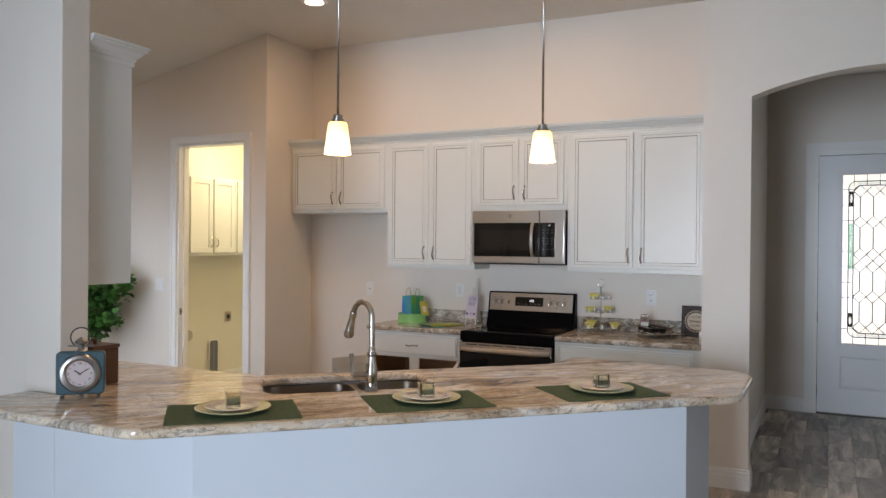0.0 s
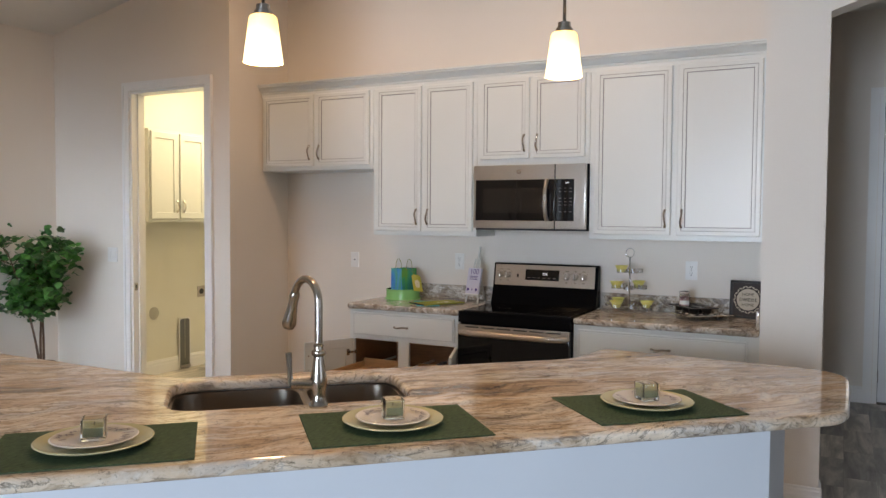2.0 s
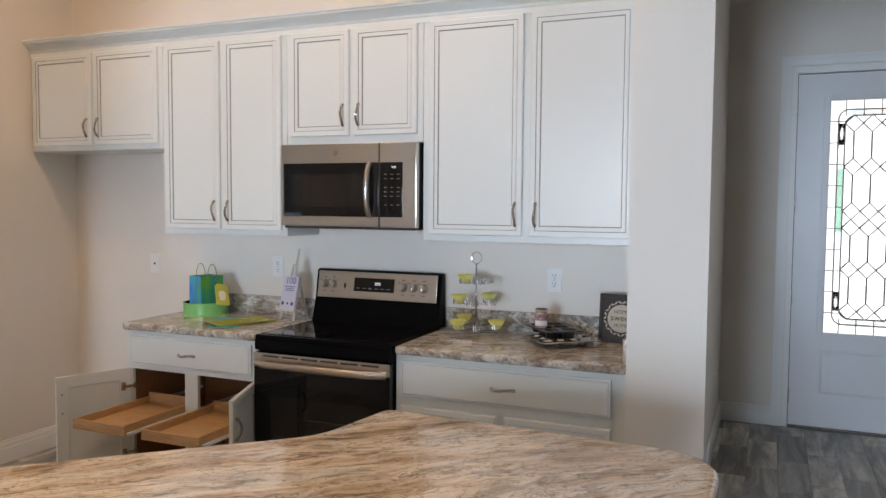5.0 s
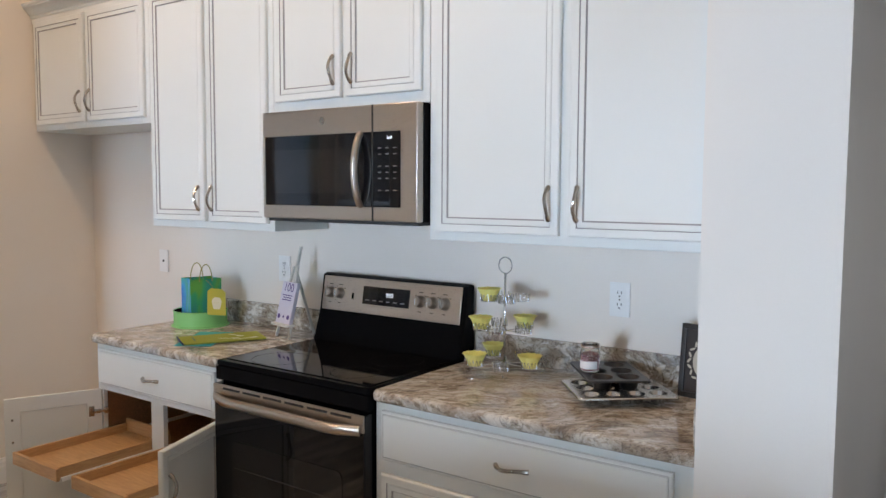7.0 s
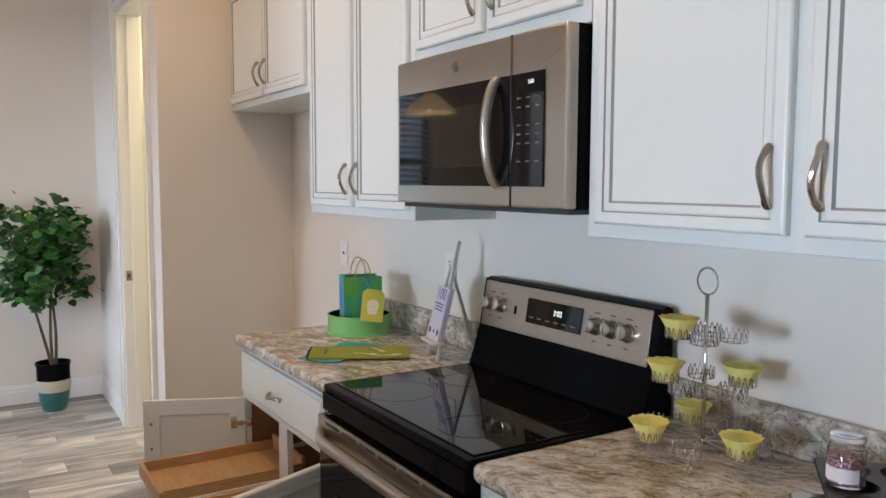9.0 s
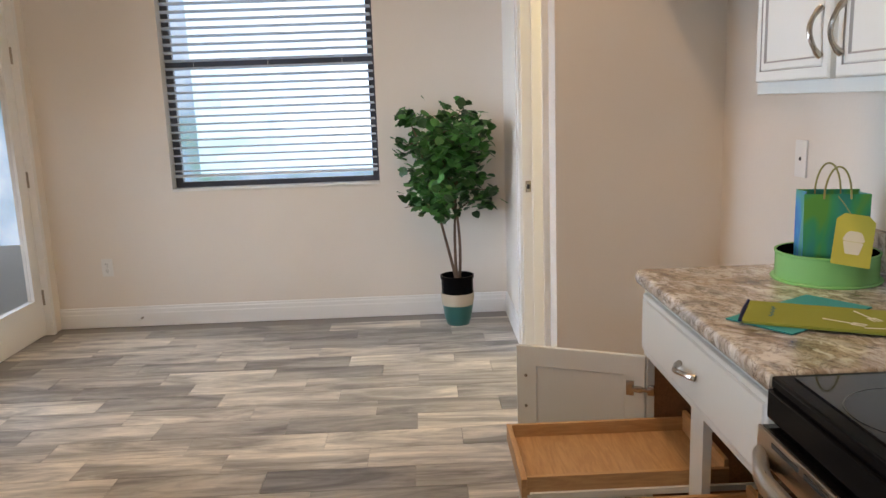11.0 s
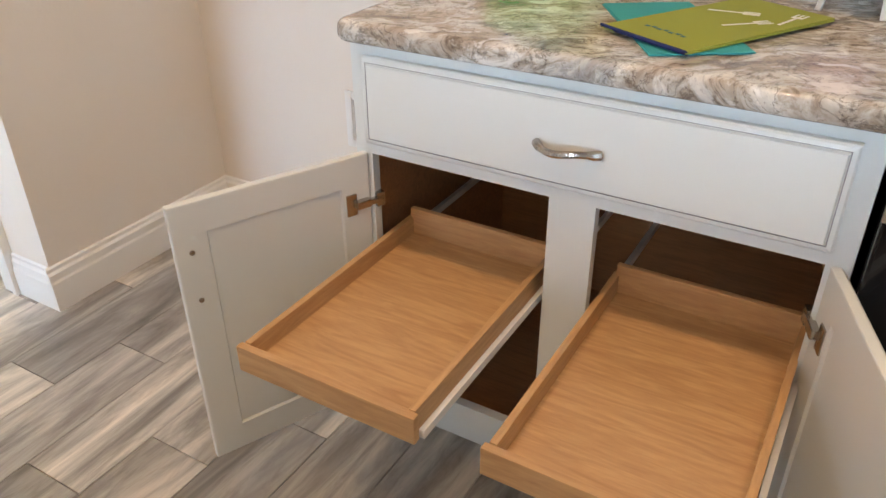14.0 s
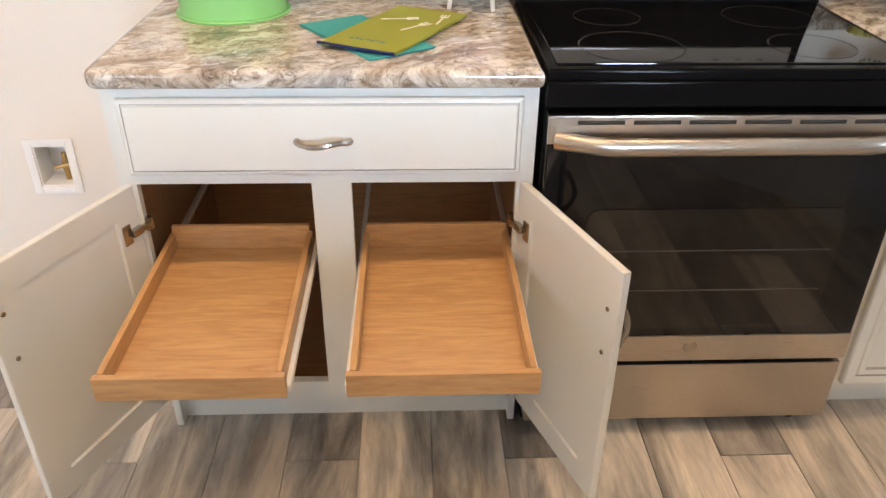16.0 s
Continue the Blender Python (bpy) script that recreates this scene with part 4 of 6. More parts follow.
def front_door():
    x0, x1, y0, y1, z0, z1 = 0.006, 0.924, 8.925, 8.968, 0.012, 2.448
    gx0, gx1, gz0, gz1 = 0.205, 0.725, 0.672, 2.268
    d = thing("door_1", ((x0 + x1) / 2, y0, 0), "white entry door with a tall leaded glass panel", "door", kind="structure")
    DOORP = paint("white_door_enamel", (0.74, 0.74, 0.75), 0.32, 30, 0.05)
    part("slab", B((x0, gx0, y0, y1, z0, z1), (gx1, x1, y0, y1, z0, z1), (gx0, gx1, y0, y1, z0, gz0), (gx0, gx1, y0, y1, gz1, z1)), DOORP, d, smooth=False)
    part("glass_frame", B((gx0 - 0.035, gx0 + 0.006, y0 - 0.014, y0 + 0.004, gz0 - 0.035, gz1 + 0.035), (gx1 - 0.006, gx1 + 0.035, y0 - 0.014, y0 + 0.004, gz0 - 0.035, gz1 + 0.035), (gx0 + 0.006, gx1 - 0.006, y0 - 0.014, y0 + 0.004, gz0 - 0.035, gz0 + 0.006), (gx0 + 0.006, gx1 - 0.006, y0 - 0.014, y0 + 0.004, gz1 - 0.006, gz1 + 0.035), bevel=0.004), DOORP, d)
    part("lower_panel", moved(panel_door(0.545, 0.315, [(0, 0, 0), (0, 0.004, 0), (0.012, 0.008, 0), (0.022, 0.002, 0), (0.05, 0.006, 0), (0.055, 0.006, 0)]), pose(0.19, y0 - 0.001, 0.242)), DOORP, d, smooth=False)
    FG = material("textured_door_glass", (0.95, 0.98, 1.0), 0.22)
    FG.node_tree.nodes["Principled BSDF"].inputs["Transmission Weight"].default_value = 1.0
    bump(FG, noise_tex(FG, coords(FG), 60, 3), 0.25, 0.002)
    gp = part("glass_pane", B((gx0, gx1, y0 + 0.018, y0 + 0.024, gz0, gz1)), FG, d, "textured clear glass")
    gp.visible_shadow = False
    GREEN = material("green_ripple_glass", (0.42, 0.74, 0.60), 0.15)
    GREEN.node_tree.nodes["Principled BSDF"].inputs["Transmission Weight"].default_value = 1.0
    CLEARR = material("grey_ripple_glass", (0.78, 0.84, 0.85), 0.15)
    CLEARR.node_tree.nodes["Principled BSDF"].inputs["Transmission Weight"].default_value = 1.0
    for m in (GREEN, CLEARR):
        bump(m, noise_tex(m, coords(m), 90, 3), 0.3, 0.002)
    LEAD = material("dark_lead_came", (0.10, 0.10, 0.105), 0.4, 0.7)
    yl = y0 + 0.012

    def lead(*pts, r=0.0050):
        part("lead_line", tube([(x, yl, z) for x, z in pts], r, 5), LEAD, d)
    H = gz1 - gz0
    def zf(u):
        """Height at the share u of the glass, counted down from its top edge."""
        return gz1 - u * H
    ix0, ix1, iz0, iz1 = gx0 + 0.056, gx1 - 0.056, gz0 + 0.066, gz1 - 0.066
    for o in (0.0, 0.041):
        a0, a1, b0, b1, c = ix0 + o, ix1 - o, iz0 + o, iz1 - o, 0.062
        def scoop(x, z, sx, sz):
            return [(x + sx * c * (1 - math.sin(q)), z + sz * c * (1 - math.cos(q))) for q in (0.0, 0.4, 0.8, 1.2, math.pi / 2)]
        loop = scoop(a0, b0, 1, 1) + scoop(a0, b1, 1, -1)[::-1] + scoop(a1, b1, -1, -1) + scoop(a1, b0, -1, 1)[::-1]
        lead(*loop, loop[0])
    for k in range(10):
        z = zf(0.09 + 0.82 * k / 9)
        lead((gx0, z), (ix0 + 0.041, z), r=0.0034)
        lead((gx1, z), (ix1 - 0.041, z), r=0.0034)
    for k in range(4):
        x = gx0 + 0.1 + k * (gx1 - gx0 - 0.2) / 3
        lead((x, gz0), (x, iz0 + 0.041), r=0.0034)
        lead((x, gz1), (x, iz1 - 0.041), r=0.0034)
    a0, a1 = ix0 + 0.041, ix1 - 0.041
    n = 3
    w = (a1 - a0) / n
    hd = 0.0355 * H
    shares = (0.100, 0.283, 0.471, 0.542, 0.720, 0.900)
    for u in shares:
        z = zf(u)
        for k in range(n):
            cx = a0 + w * (k + 0.5)
            lead((cx - w / 2, z), (cx, z + hd), (cx + w / 2, z), (cx, z - hd), (cx - w / 2, z))
    for u, v in zip(shares, shares[1:]):
        for k in range(n):
            cx = a0 + w * (k + 0.5)
            if v - u > 0.08:
                lead((cx, zf(u) - hd), (cx, zf(v) + hd))
    for sx in (ix0 + 0.002, ix1 - 0.039):
        for u, v, g, label in ((0.29, 0.56, GREEN, "green rippled glass strip"), (0.10, 0.19, CLEARR, "grey rippled glass strip"), (0.82, 0.90, CLEARR, "grey rippled glass strip")):
            part("ripple_strip", B((sx, sx + 0.037, y0 + 0.008, y0 + 0.011, zf(v), zf(u))), g, d, label)
    for z in (iz1 - 0.039, iz0 + 0.002):
        part("ripple_strip", B((ix0 + 0.075, ix1 - 0.075, y0 + 0.008, y0 + 0.011, z, z + 0.037)), CLEARR, d, "grey rippled glass strip")
    # dark strips fill the slab's edge gap to draw its shade line
    part("weatherstrip", B((x0 - 0.0035, x0 - 0.0005, y0 - 0.002, y0 + 0.03, z0, z1), (x1 + 0.0005, x1 + 0.0035, y0 - 0.002, y0 + 0.03, z0, z1), (x0 - 0.0035, x1 + 0.0035, y0 - 0.002, y0 + 0.03, z1 + 0.0005, z1 + 0.004)), DARK, d, "dark strip standing in for the shade in the door gap", smooth=False)
    for z in (0.22, 0.92, 1.55, 2.22):
        part("hinge", B((x0 - 0.008, x0 + 0.002, y0 - 0.010, y0 + 0.002, z - 0.05, z + 0.05), bevel=0.002), NICKEL, d, "satin nickel hinge")
    part("door_handle", tube([(x1 - 0.06, y0, 1.0), (x1 - 0.06, y0 - 0.05, 1.0), (x1 - 0.16, y0 - 0.05, 1.0)], 0.009, 10), NICKEL, d, "satin nickel lever")
    solid("trim_entry_jamb", B((-0.035, 0.001, 8.897, 9.03, 0, 2.50), (0.930, 0.965, 8.897, 9.03, 0, 2.50), (0.001, 0.930, 8.897, 9.03, 2.454, 2.50)), TRIM, "white painted entry door jamb", "door jamb", smooth=False)
    solid("trim_threshold", B((0.003, 0.928, 8.88, 9.03, 0.0, 0.011), bevel=0.003), material("bronze_threshold", (0.10, 0.08, 0.06), 0.45, 0.6), "bronze door threshold", "threshold")


front_door()


def patio_door():
    d = thing("door_2", (-5.235, 3.03, 0), "white glazed patio door beside the dining area", "door", kind="structure")
    for x0 in (-6.08, -5.22):
        x1 = x0 + 0.85
        lf = part("leaf", B((x0, x0 + 0.10, 3.01, 3.055, 0.01, 2.41), (x1 - 0.10, x1, 3.01, 3.055, 0.01, 2.41), (x0 + 0.10, x1 - 0.10, 3.01, 3.055, 0.01, 0.25), (x0 + 0.10, x1 - 0.10, 3.01, 3.055, 2.29, 2.41)), TRIM, d, smooth=False)
        p = part("pane", B((x0 + 0.10, x1 - 0.10, 3.03, 3.036, 0.25, 2.29)), bpy.data.materials["clear_window_glass"], lf)
        p.visible_shadow = False
    part("frame", B((-6.12, -6.082, 2.965, 3.10, 0, 2.45), (-4.368, -4.35, 2.965, 3.10, 0, 2.45), (-6.082, -4.368, 2.965, 3.10, 2.412, 2.45)), TRIM, d, smooth=False)
    for z in (0.25, 1.0, 1.75, 2.3):
        part("hinge", B((-6.088, -6.076, 3.055, 3.068, z - 0.05, z + 0.05), bevel=0.002), NICKEL, d)


patio_door()


# ---- lights ----
def shade_glow(name, top, low, strength, z0, z1):
    m = material(name, low, 0.35)
    n, l, b = nodes_of(m)
    c = n.new("ShaderNodeNewGeometry").outputs["Position"]
    s = n.new("ShaderNodeSeparateXYZ")
    l.new(c, s.inputs[0])
    r = n.new("ShaderNodeMapRange")
    r.inputs[1].default_value, r.inputs[2].default_value = z0, z1
    l.new(s.outputs[2], r.inputs[0])
    col = ramp(m, r.outputs[0], [(0.0, low), (0.45, low), (0.80, top), (1.0, tuple(c * 0.75 for c in top))])
    l.new(col, b.inputs["Emission Color"])
    b.inputs["Emission Strength"].default_value = strength
    return m


PSHADE = shade_glow("frosted_pendant_glass", (0.95, 0.62, 0.22), (1.0, 0.86, 0.58), 3.2, 1.95, 2.09)


def pendant(x, y, zb):
    p = thing("pendant_lamp", (x, y, zb), "lit frosted glass pendant lamp on a nickel rod", "pendant lamp", "pendants over the bar")
    part("shade", lathe([(0.0575, 0), (0.058, 0.002), (0.041, 0.129), (0.036, 0.136), (0.012, 0.137), (0.0, 0.137)], (x, y, zb), 32), PSHADE, p, "frosted glass shade glowing warm white")
    lamp("pendant_bulb", "POINT", pose(x, y, zb + 0.05), 9, (1.0, 0.76, 0.50), 0.022)
    part("cap", lathe([(0.0, 0.136), (0.026, 0.136), (0.026, 0.150), (0.020, 0.152), (0.020, 0.168), (0.008, 0.172), (0, 0.174)], (x, y, zb), 20), NICKEL, p)
    part("rod", tube([(x, y, zb + 0.165), (x, y, 3.385)], 0.0055, 8), NICKEL, p)
    part("canopy", lathe([(0, 3.376), (0.05, 3.378), (0.062, 3.398), (0, 3.3995)], (x, y, 0), 24), NICKEL, p)


pendant(-1.805, 3.49, 1.958)
pendant(-1.068, 4.04, 1.95)


def dining_pendant():
    x, y, zb = -5.15, 4.575, 1.985
    p = thing("dining_pendant", (x, y, zb), "lit bell-shaped alabaster glass pendant over the dining area", "pendant lamp")
    sh = shade_glow("alabaster_bell_glass", (0.95, 0.60, 0.25), (1.0, 0.86, 0.62), 0.85, zb, zb + 0.14)
    part("shade", lathe([(0.180, 0), (0.187, 0.004), (0.150, 0.045), (0.095, 0.09), (0.055, 0.125), (0.028, 0.140), (0.0, 0.142)], (x, y, zb), 40), sh, p, "amber and white alabaster glass bell")
    part("bulb", lathe([(0, 0.01), (0.03, 0.025), (0.035, 0.05), (0.02, 0.09), (0, 0.10)], (x, y, zb), 16), glow("warm_bulb", (1.0, 0.82, 0.55), 25.0), p)
    part("cap", lathe([(0, 0.14), (0.028, 0.14), (0.022, 0.165), (0.008, 0.18), (0, 0.181)], (x, y, zb), 20), NICKEL, p)
    part("rod", tube([(x, y, zb + 0.175), (x, y, zc(x) - 0.01)], 0.006, 8), NICKEL, p)
    part("canopy", lathe([(0, zc(x) - 0.03), (0.055, zc(x) - 0.03), (0.062, zc(x) + 0.01), (0, zc(x) + 0.012)], (x, y, 0), 24), NICKEL, p)


dining_pendant()


def can_light(x, y, energy):
    z = 3.40
    c = thing("recessed_light", (x, y, z), "lit round recessed ceiling light with a white trim ring", "ceiling light", "recessed lights")
    part("trim_ring", lathe([(0.070, -0.002), (0.095, -0.006), (0.100, -0.0005), (0.100, 0.0)], (x, y, z), 32), TRIM, c)
    part("lens", lathe([(0, -0.003), (0.070, -0.003)], (x, y, z), 32), bpy.data.materials.get("recessed_lens") or glow("recessed_lens", (1.0, 0.84, 0.6), 14.0), c, "glowing warm lens")
    lamp("recessed_lamp", "AREA", pose(x, y, z - 0.012), energy, (1.0, 0.74, 0.49), 0.14)


can_light(-3.41, 5.52, 11)
can_light(-1.75, 5.52, 11)
can_light(-2.9, 4.2, 13)

strike = thing("strike_plate", (-5.2965, LAUN + 0.03, 0.93), "nickel strike plate on the laundry door jamb", "strike plate")
part("metal", B((-5.297, -5.2945, LAUN + 0.012, LAUN + 0.042, 0.90, 0.96), bevel=0.001), NICKEL, strike)
part("bolt_hole", B((-5.2946, -5.2936, LAUN + 0.020, LAUN + 0.034, 0.918, 0.942)), DARK, strike)


# ---- wall plates ----
def plate(name, m, kind, label):
    """A wall plate in the xz plane, front toward -y, its centre at the pose m."""
    p = thing(name, m.translation, label, "wall plate")
    p.matrix_world = m
    p.rotation_euler = m.to_euler()
    ORIGIN[p] = Vector((0, 0, 0))
    part("cover", B((-0.036, 0.036, -0.006, 0.0, -0.058, 0.058), bevel=0.002), WHITE_PLASTIC, p)
    if kind == "outlet":
        for z in (0.02, -0.02):
            f = part("socket", moved(lathe([(0, 0.0015), (0.0155, 0.0015), (0.017, 0)], n=20), pose(0, -0.006, z, 90)), WHITE_PLASTIC, p)
            part("slot", B((-0.008, -0.0055, -0.0085, -0.0072, z, z + 0.009), (0.0055, 0.008, -0.0085, -0.0072, z, z + 0.009)), DARK, f)
            part("ground_hole", moved(lathe([(0, 0.001), (0.003, 0.001), (0.003, 0)], n=10), pose(0, -0.0075, z - 0.008, 90)), DARK, f)
        part("screw", moved(lathe([(0, 0.001), (0.003, 0.001), (0.003, 0)], n=10), pose(0, -0.006, 0, 90)), NICKEL, p)
    elif kind == "jack":
        part("socket", moved(lathe([(0, 0.002), (0.006, 0.002), (0.007, 0)], n=12), pose(0, -0.006, 0, 90)), DARK, p)
    elif kind == "switch":
        part("rocker", B((-0.016, 0.016, -0.010, -0.005, -0.032, 0.032), bevel=0.002), WHITE_PLASTIC, p)
    return p


plate("outlet", pose(-1.114, BACK - 0.001, 1.18), "outlet", "white duplex outlet on the wall above the counter")
plate("outlet", pose(-2.728, BACK - 0.001, 1.185), "outlet", "white duplex outlet on the wall behind the easel")
plate("phone_jack", pose(-3.632, BACK - 0.001, 1.17), "jack", "white wall plate with one small jack")
plate("outlet", pose(WIN + 0.001, 3.43, 0.40, 0, 0, 90), "outlet", "white duplex outlet low on the dining wall")
sw = plate("light_switch", pose(-5.530, LAUN - 0.001, 1.18), "switch", "white double rocker switch beside the doorway")
for o in list(sw.children):
    if o.name.startswith("rocker"):
        o.location.x = -0.022
        r2 = o.copy()
        scene.collection.objects.link(r2)
        r2.location.x = 0.022
    else:
        o.scale.x = 1.55
door_stop = thing("door_stop", (WIN + 0.014, 3.63, 0.06), "small nickel door stop on the baseboard", "door stop")
part("spring", tube([(WIN + 0.012, 3.63, 0.06), (WIN + 0.07, 3.63, 0.06)], 0.006, 8), NICKEL, door_stop)
part("tip", tube([(WIN + 0.07, 3.63, 0.06), (WIN + 0.085, 3.63, 0.06)], 0.009, 8), WHITE_PLASTIC, door_stop)


def water_box():
    x0, x1, z0, z1, y = -3.734, -3.643, 0.376, 0.498, BACK
    w = thing("icemaker_box", ((x0 + x1) / 2, y, z0), "white recessed water supply box in the alcove wall", "supply box")
    e = 0.022
    part("flange", B((x0 - e, x0, y - 0.006, y - 0.001, z0 - e, z1 + e), (x1, x1 + e, y - 0.006, y - 0.001, z0 - e, z1 + e), (x0, x1, y - 0.006, y - 0.001, z0 - e, z0), (x0, x1, y - 0.006, y - 0.001, z1, z1 + e), bevel=0.0015), WHITE_PLASTIC, w)
    part("recess", B((x0, x1, y + 0.080, y + 0.083, z0, z1), (x0, x0 + 0.003, y - 0.001, y + 0.080, z0, z1), (x1 - 0.003, x1, y - 0.001, y + 0.080, z0, z1), (x0 + 0.003, x1 - 0.003, y - 0.001, y + 0.080, z0, z0 + 0.003), (x0 + 0.003, x1 - 0.003, y - 0.001, y + 0.080, z1 - 0.003, z1)), WHITE_PLASTIC, w, "open white plastic box", smooth=False)
    part("valve", join(tube([(x1 - 0.03, y + 0.040, z0 + 0.003), (x1 - 0.03, y + 0.040, z0 + 0.05), (x1 - 0.03, y + 0.040, z0 + 0.085)], [0.009, 0.012, 0.007], 10), tube([(x1 - 0.055, y + 0.026, z0 + 0.045), (x1 - 0.012, y + 0.026, z0 + 0.055)], 0.006, 8)), material("brass_valve", (0.50, 0.30, 0.12), 0.35, 0.9), w, "brass shut-off valve")


water_box()


# ---- laundry room ----
def side_cabinet(y0, y1, z0, z1, xf, xb, doors):
    c = thing("laundry_cabinet", (xf, (y0 + y1) / 2, z0), "white wall cabinet in the laundry room", "cabinet", "laundry cabinets")
    part("body", B((xb, xf, y0, y1, z0, z1), bevel=0.0015, seg=1), CAB, c)
    w = (y1 - y0 - 0.02 * (doors + 1)) / doors
    for k in range(doors):
        dy = y0 + 0.02 + k * (w + 0.02)
        d = part("door", moved(panel_door(w, z1 - z0 - 0.05, PLAIN), pose(xf + 0.001, dy, z0 + 0.03, 0, 0, 90)), [CAB, GLAZE], c, smooth=False)
        part("handle", moved(pull(), pose(xf + 0.019, dy + (w - 0.03 if k % 2 == 0 else 0.03), z0 + 0.14, 0, 0, 90)), NICKEL, d, "satin nickel bow pull")


side_cabinet(6.55, 7.24, 1.44, 2.26, -5.69, -5.998, 2)
side_cabinet(7.245, 8.0, 1.44, 2.26, -5.69, -5.998, 2)
dry = thing("dryer_outlet", (-6.0, 7.48, 0.74), "square steel dryer outlet plate with a round black socket", "outlet")
part("cover", B((-5.999, -5.993, 7.43, 7.53, 0.685, 0.795), bevel=0.002), STEEL, dry)
part("socket", moved(lathe([(0, 0.006), (0.026, 0.006), (0.028, 0)], n=24), pose(-5.993, 7.48, 0.74, 0, 90)), DARK, dry)
vent = thing("dryer_vent_box", (-5.99, 7.24, 0.0), "tall recessed grey metal dryer vent box", "vent box")
part("frame", moved(prism(rounded([(0, 0), (0.15, 0), (0.15, 0.50), (0, 0.50)], [0, 0, 0.035, 0.035]), 0, 0.006), pose(-5.985, 7.165, 0.006, 90, 0, 90)), WHITE_PLASTIC, vent)
VM = material("galvanised_vent_steel", (0.20, 0.20, 0.19), 0.38, 0.9)
part("recess", moved(prism(rounded([(0.014, 0.004), (0.136, 0.004), (0.136, 0.486), (0.014, 0.486)], [0, 0, 0.03, 0.03]), 0.006, 0.008), pose(-5.985, 7.165, 0.006, 90, 0, 90)), VM, vent, "dark galvanised recess")
part("fold", B((-5.9765, -5.975, 7.237, 7.243, 0.10, 0.49), (-5.9765, -5.96, 7.18, 7.30, 0.012, 0.04), bevel=0.001), STEEL, vent)


# ---- artificial tree ----
def ficus():
    x, y = -5.965, 5.70
    rng = random.Random(11)
    t = thing("potted_tree", (x, y, 0), "artificial green ficus tree in a teal and cream pot", "plant")
    POT_T = paint("teal_glaze", (0.02, 0.14, 0.13), 0.3, 20, 0.1)
    POT_C = paint("cream_jute_band", (0.55, 0.47, 0.36), 0.8, 200, 0.6)
    pot = part("pot", lathe([(0, 0), (0.066, 0), (0.072, 0.006), (0.085, 0.05), (0.097, 0.13), (0.0975, 0.131)], (x, y, 0), 36), POT_T, t, "teal glazed lower pot")
    part("pot_band", lathe([(0.0975, 0.131), (0.103, 0.170), (0.105, 0.205), (0.103, 0.207)], (x, y, 0), 36), POT_C, pot, "cream woven band")
    part("nursery_pot", lathe([(0.100, 0.206), (0.100, 0.298), (0.106, 0.300), (0.106, 0.318), (0.098, 0.318), (0.094, 0.270), (0, 0.268)], (x, y, 0), 36), BLACK, pot, "black plastic inner pot")
    BARK = wood("brown_twisted_bark", (0.16, 0.095, 0.06), (0.08, 0.05, 0.032), (20, 20, 3), 0.8)
    tips = []
    trunks = [((0.0, 0.0), (0.02, -0.03), (0.0, 0.06)), ((0.015, 0.01), (-0.04, 0.07), (0.10, -0.12)), ((-0.015, 0.0), (0.05, -0.10), (-0.06, -0.22))]
    for a, m, e in trunks:
        pts = []
        for k in range(13):
            u = k / 12
            px = (1 - u) ** 2 * a[0] + 2 * u * (1 - u) * m[0] + u * u * e[0]
            py = (1 - u) ** 2 * a[1] + 2 * u * (1 - u) * m[1] + u * u * e[1]
            pts.append((x + px, y + py, 0.262 + u * 0.92))
        part("trunk", tube(pts, [0.0105 - 0.006 * k / 12 for k in range(13)], 8), BARK, t)
        for k in range(6, 13):
            for j in range(2):
                if rng.random() < 0.22:
                    continue
                s = Vector(pts[k])
                ang = rng.uniform(0, 2 * math.pi)
                l = rng.uniform(0.10, 0.33) * (1.2 - 0.085 * abs(k - 7))
                d = Vector((math.cos(ang) * l, math.sin(ang) * l * 1.15, rng.uniform(-0.02, 0.17)))
                end = s + d
                end.x = max(end.x, WIN + 0.06)
                end.y = max(min(end.y, LAUN - 0.05), y - 0.31)
                end.z = min(end.z, 1.38)
                mid = s + (end - s) * 0.5 + Vector((0, 0, 0.03))
                part("branch", tube([s, mid, end], [0.005, 0.0035, 0.002], 5), BARK, t)
                tips += [mid, end, s + (end - s) * 0.75]
        tips.append(Vector(pts[-1]) + Vector((0, 0, 0.09)))
    LEAF = material("green_silk_leaf", (0.03, 0.14, 0.03), 0.45)
    n, l, b = nodes_of(LEAF)
    r = n.new("ShaderNodeNewGeometry").outputs["Random Per Island"]
    set_color(LEAF, ramp(LEAF, r, [(0.0, (0.010, 0.045, 0.012)), (0.4, (0.022, 0.115, 0.022)), (0.8, (0.045, 0.20, 0.04)), (1.0, (0.07, 0.26, 0.05))]))
    bm = bmesh.new()
    for tip in tips:
        for k in range(12):
            c = tip + Vector((rng.gauss(0, 0.042), rng.gauss(0, 0.046), rng.gauss(0, 0.042)))
            if c.x < WIN + 0.03 or c.y > LAUN - 0.03 or ((c.y - y) / 0.38) ** 2 + ((c.z - 1.06) / 0.45) ** 2 > rng.uniform(0.85, 1.2):
                continue
            q = Euler((rng.uniform(-0.9, 0.9), rng.uniform(-0.9, 0.9), rng.uniform(0, 6.28))).to_matrix()
            s = rng.uniform(0.024, 0.042)
            ring = [(-1.0, 0, 0), (-0.45, 0.62, 0.12), (0.25, 0.86, 0.05), (0.8, 0.55, -0.12), (0.72, 0, 0.0), (0.8, -0.55, -0.12), (0.25, -0.86, 0.05), (-0.45, -0.62, 0.12)]
            vs = [bm.verts.new(c + q @ (Vector(p) * s)) for p in ring]
            bm.faces.new((vs[0], vs[1], vs[2], vs[3], vs[4]))
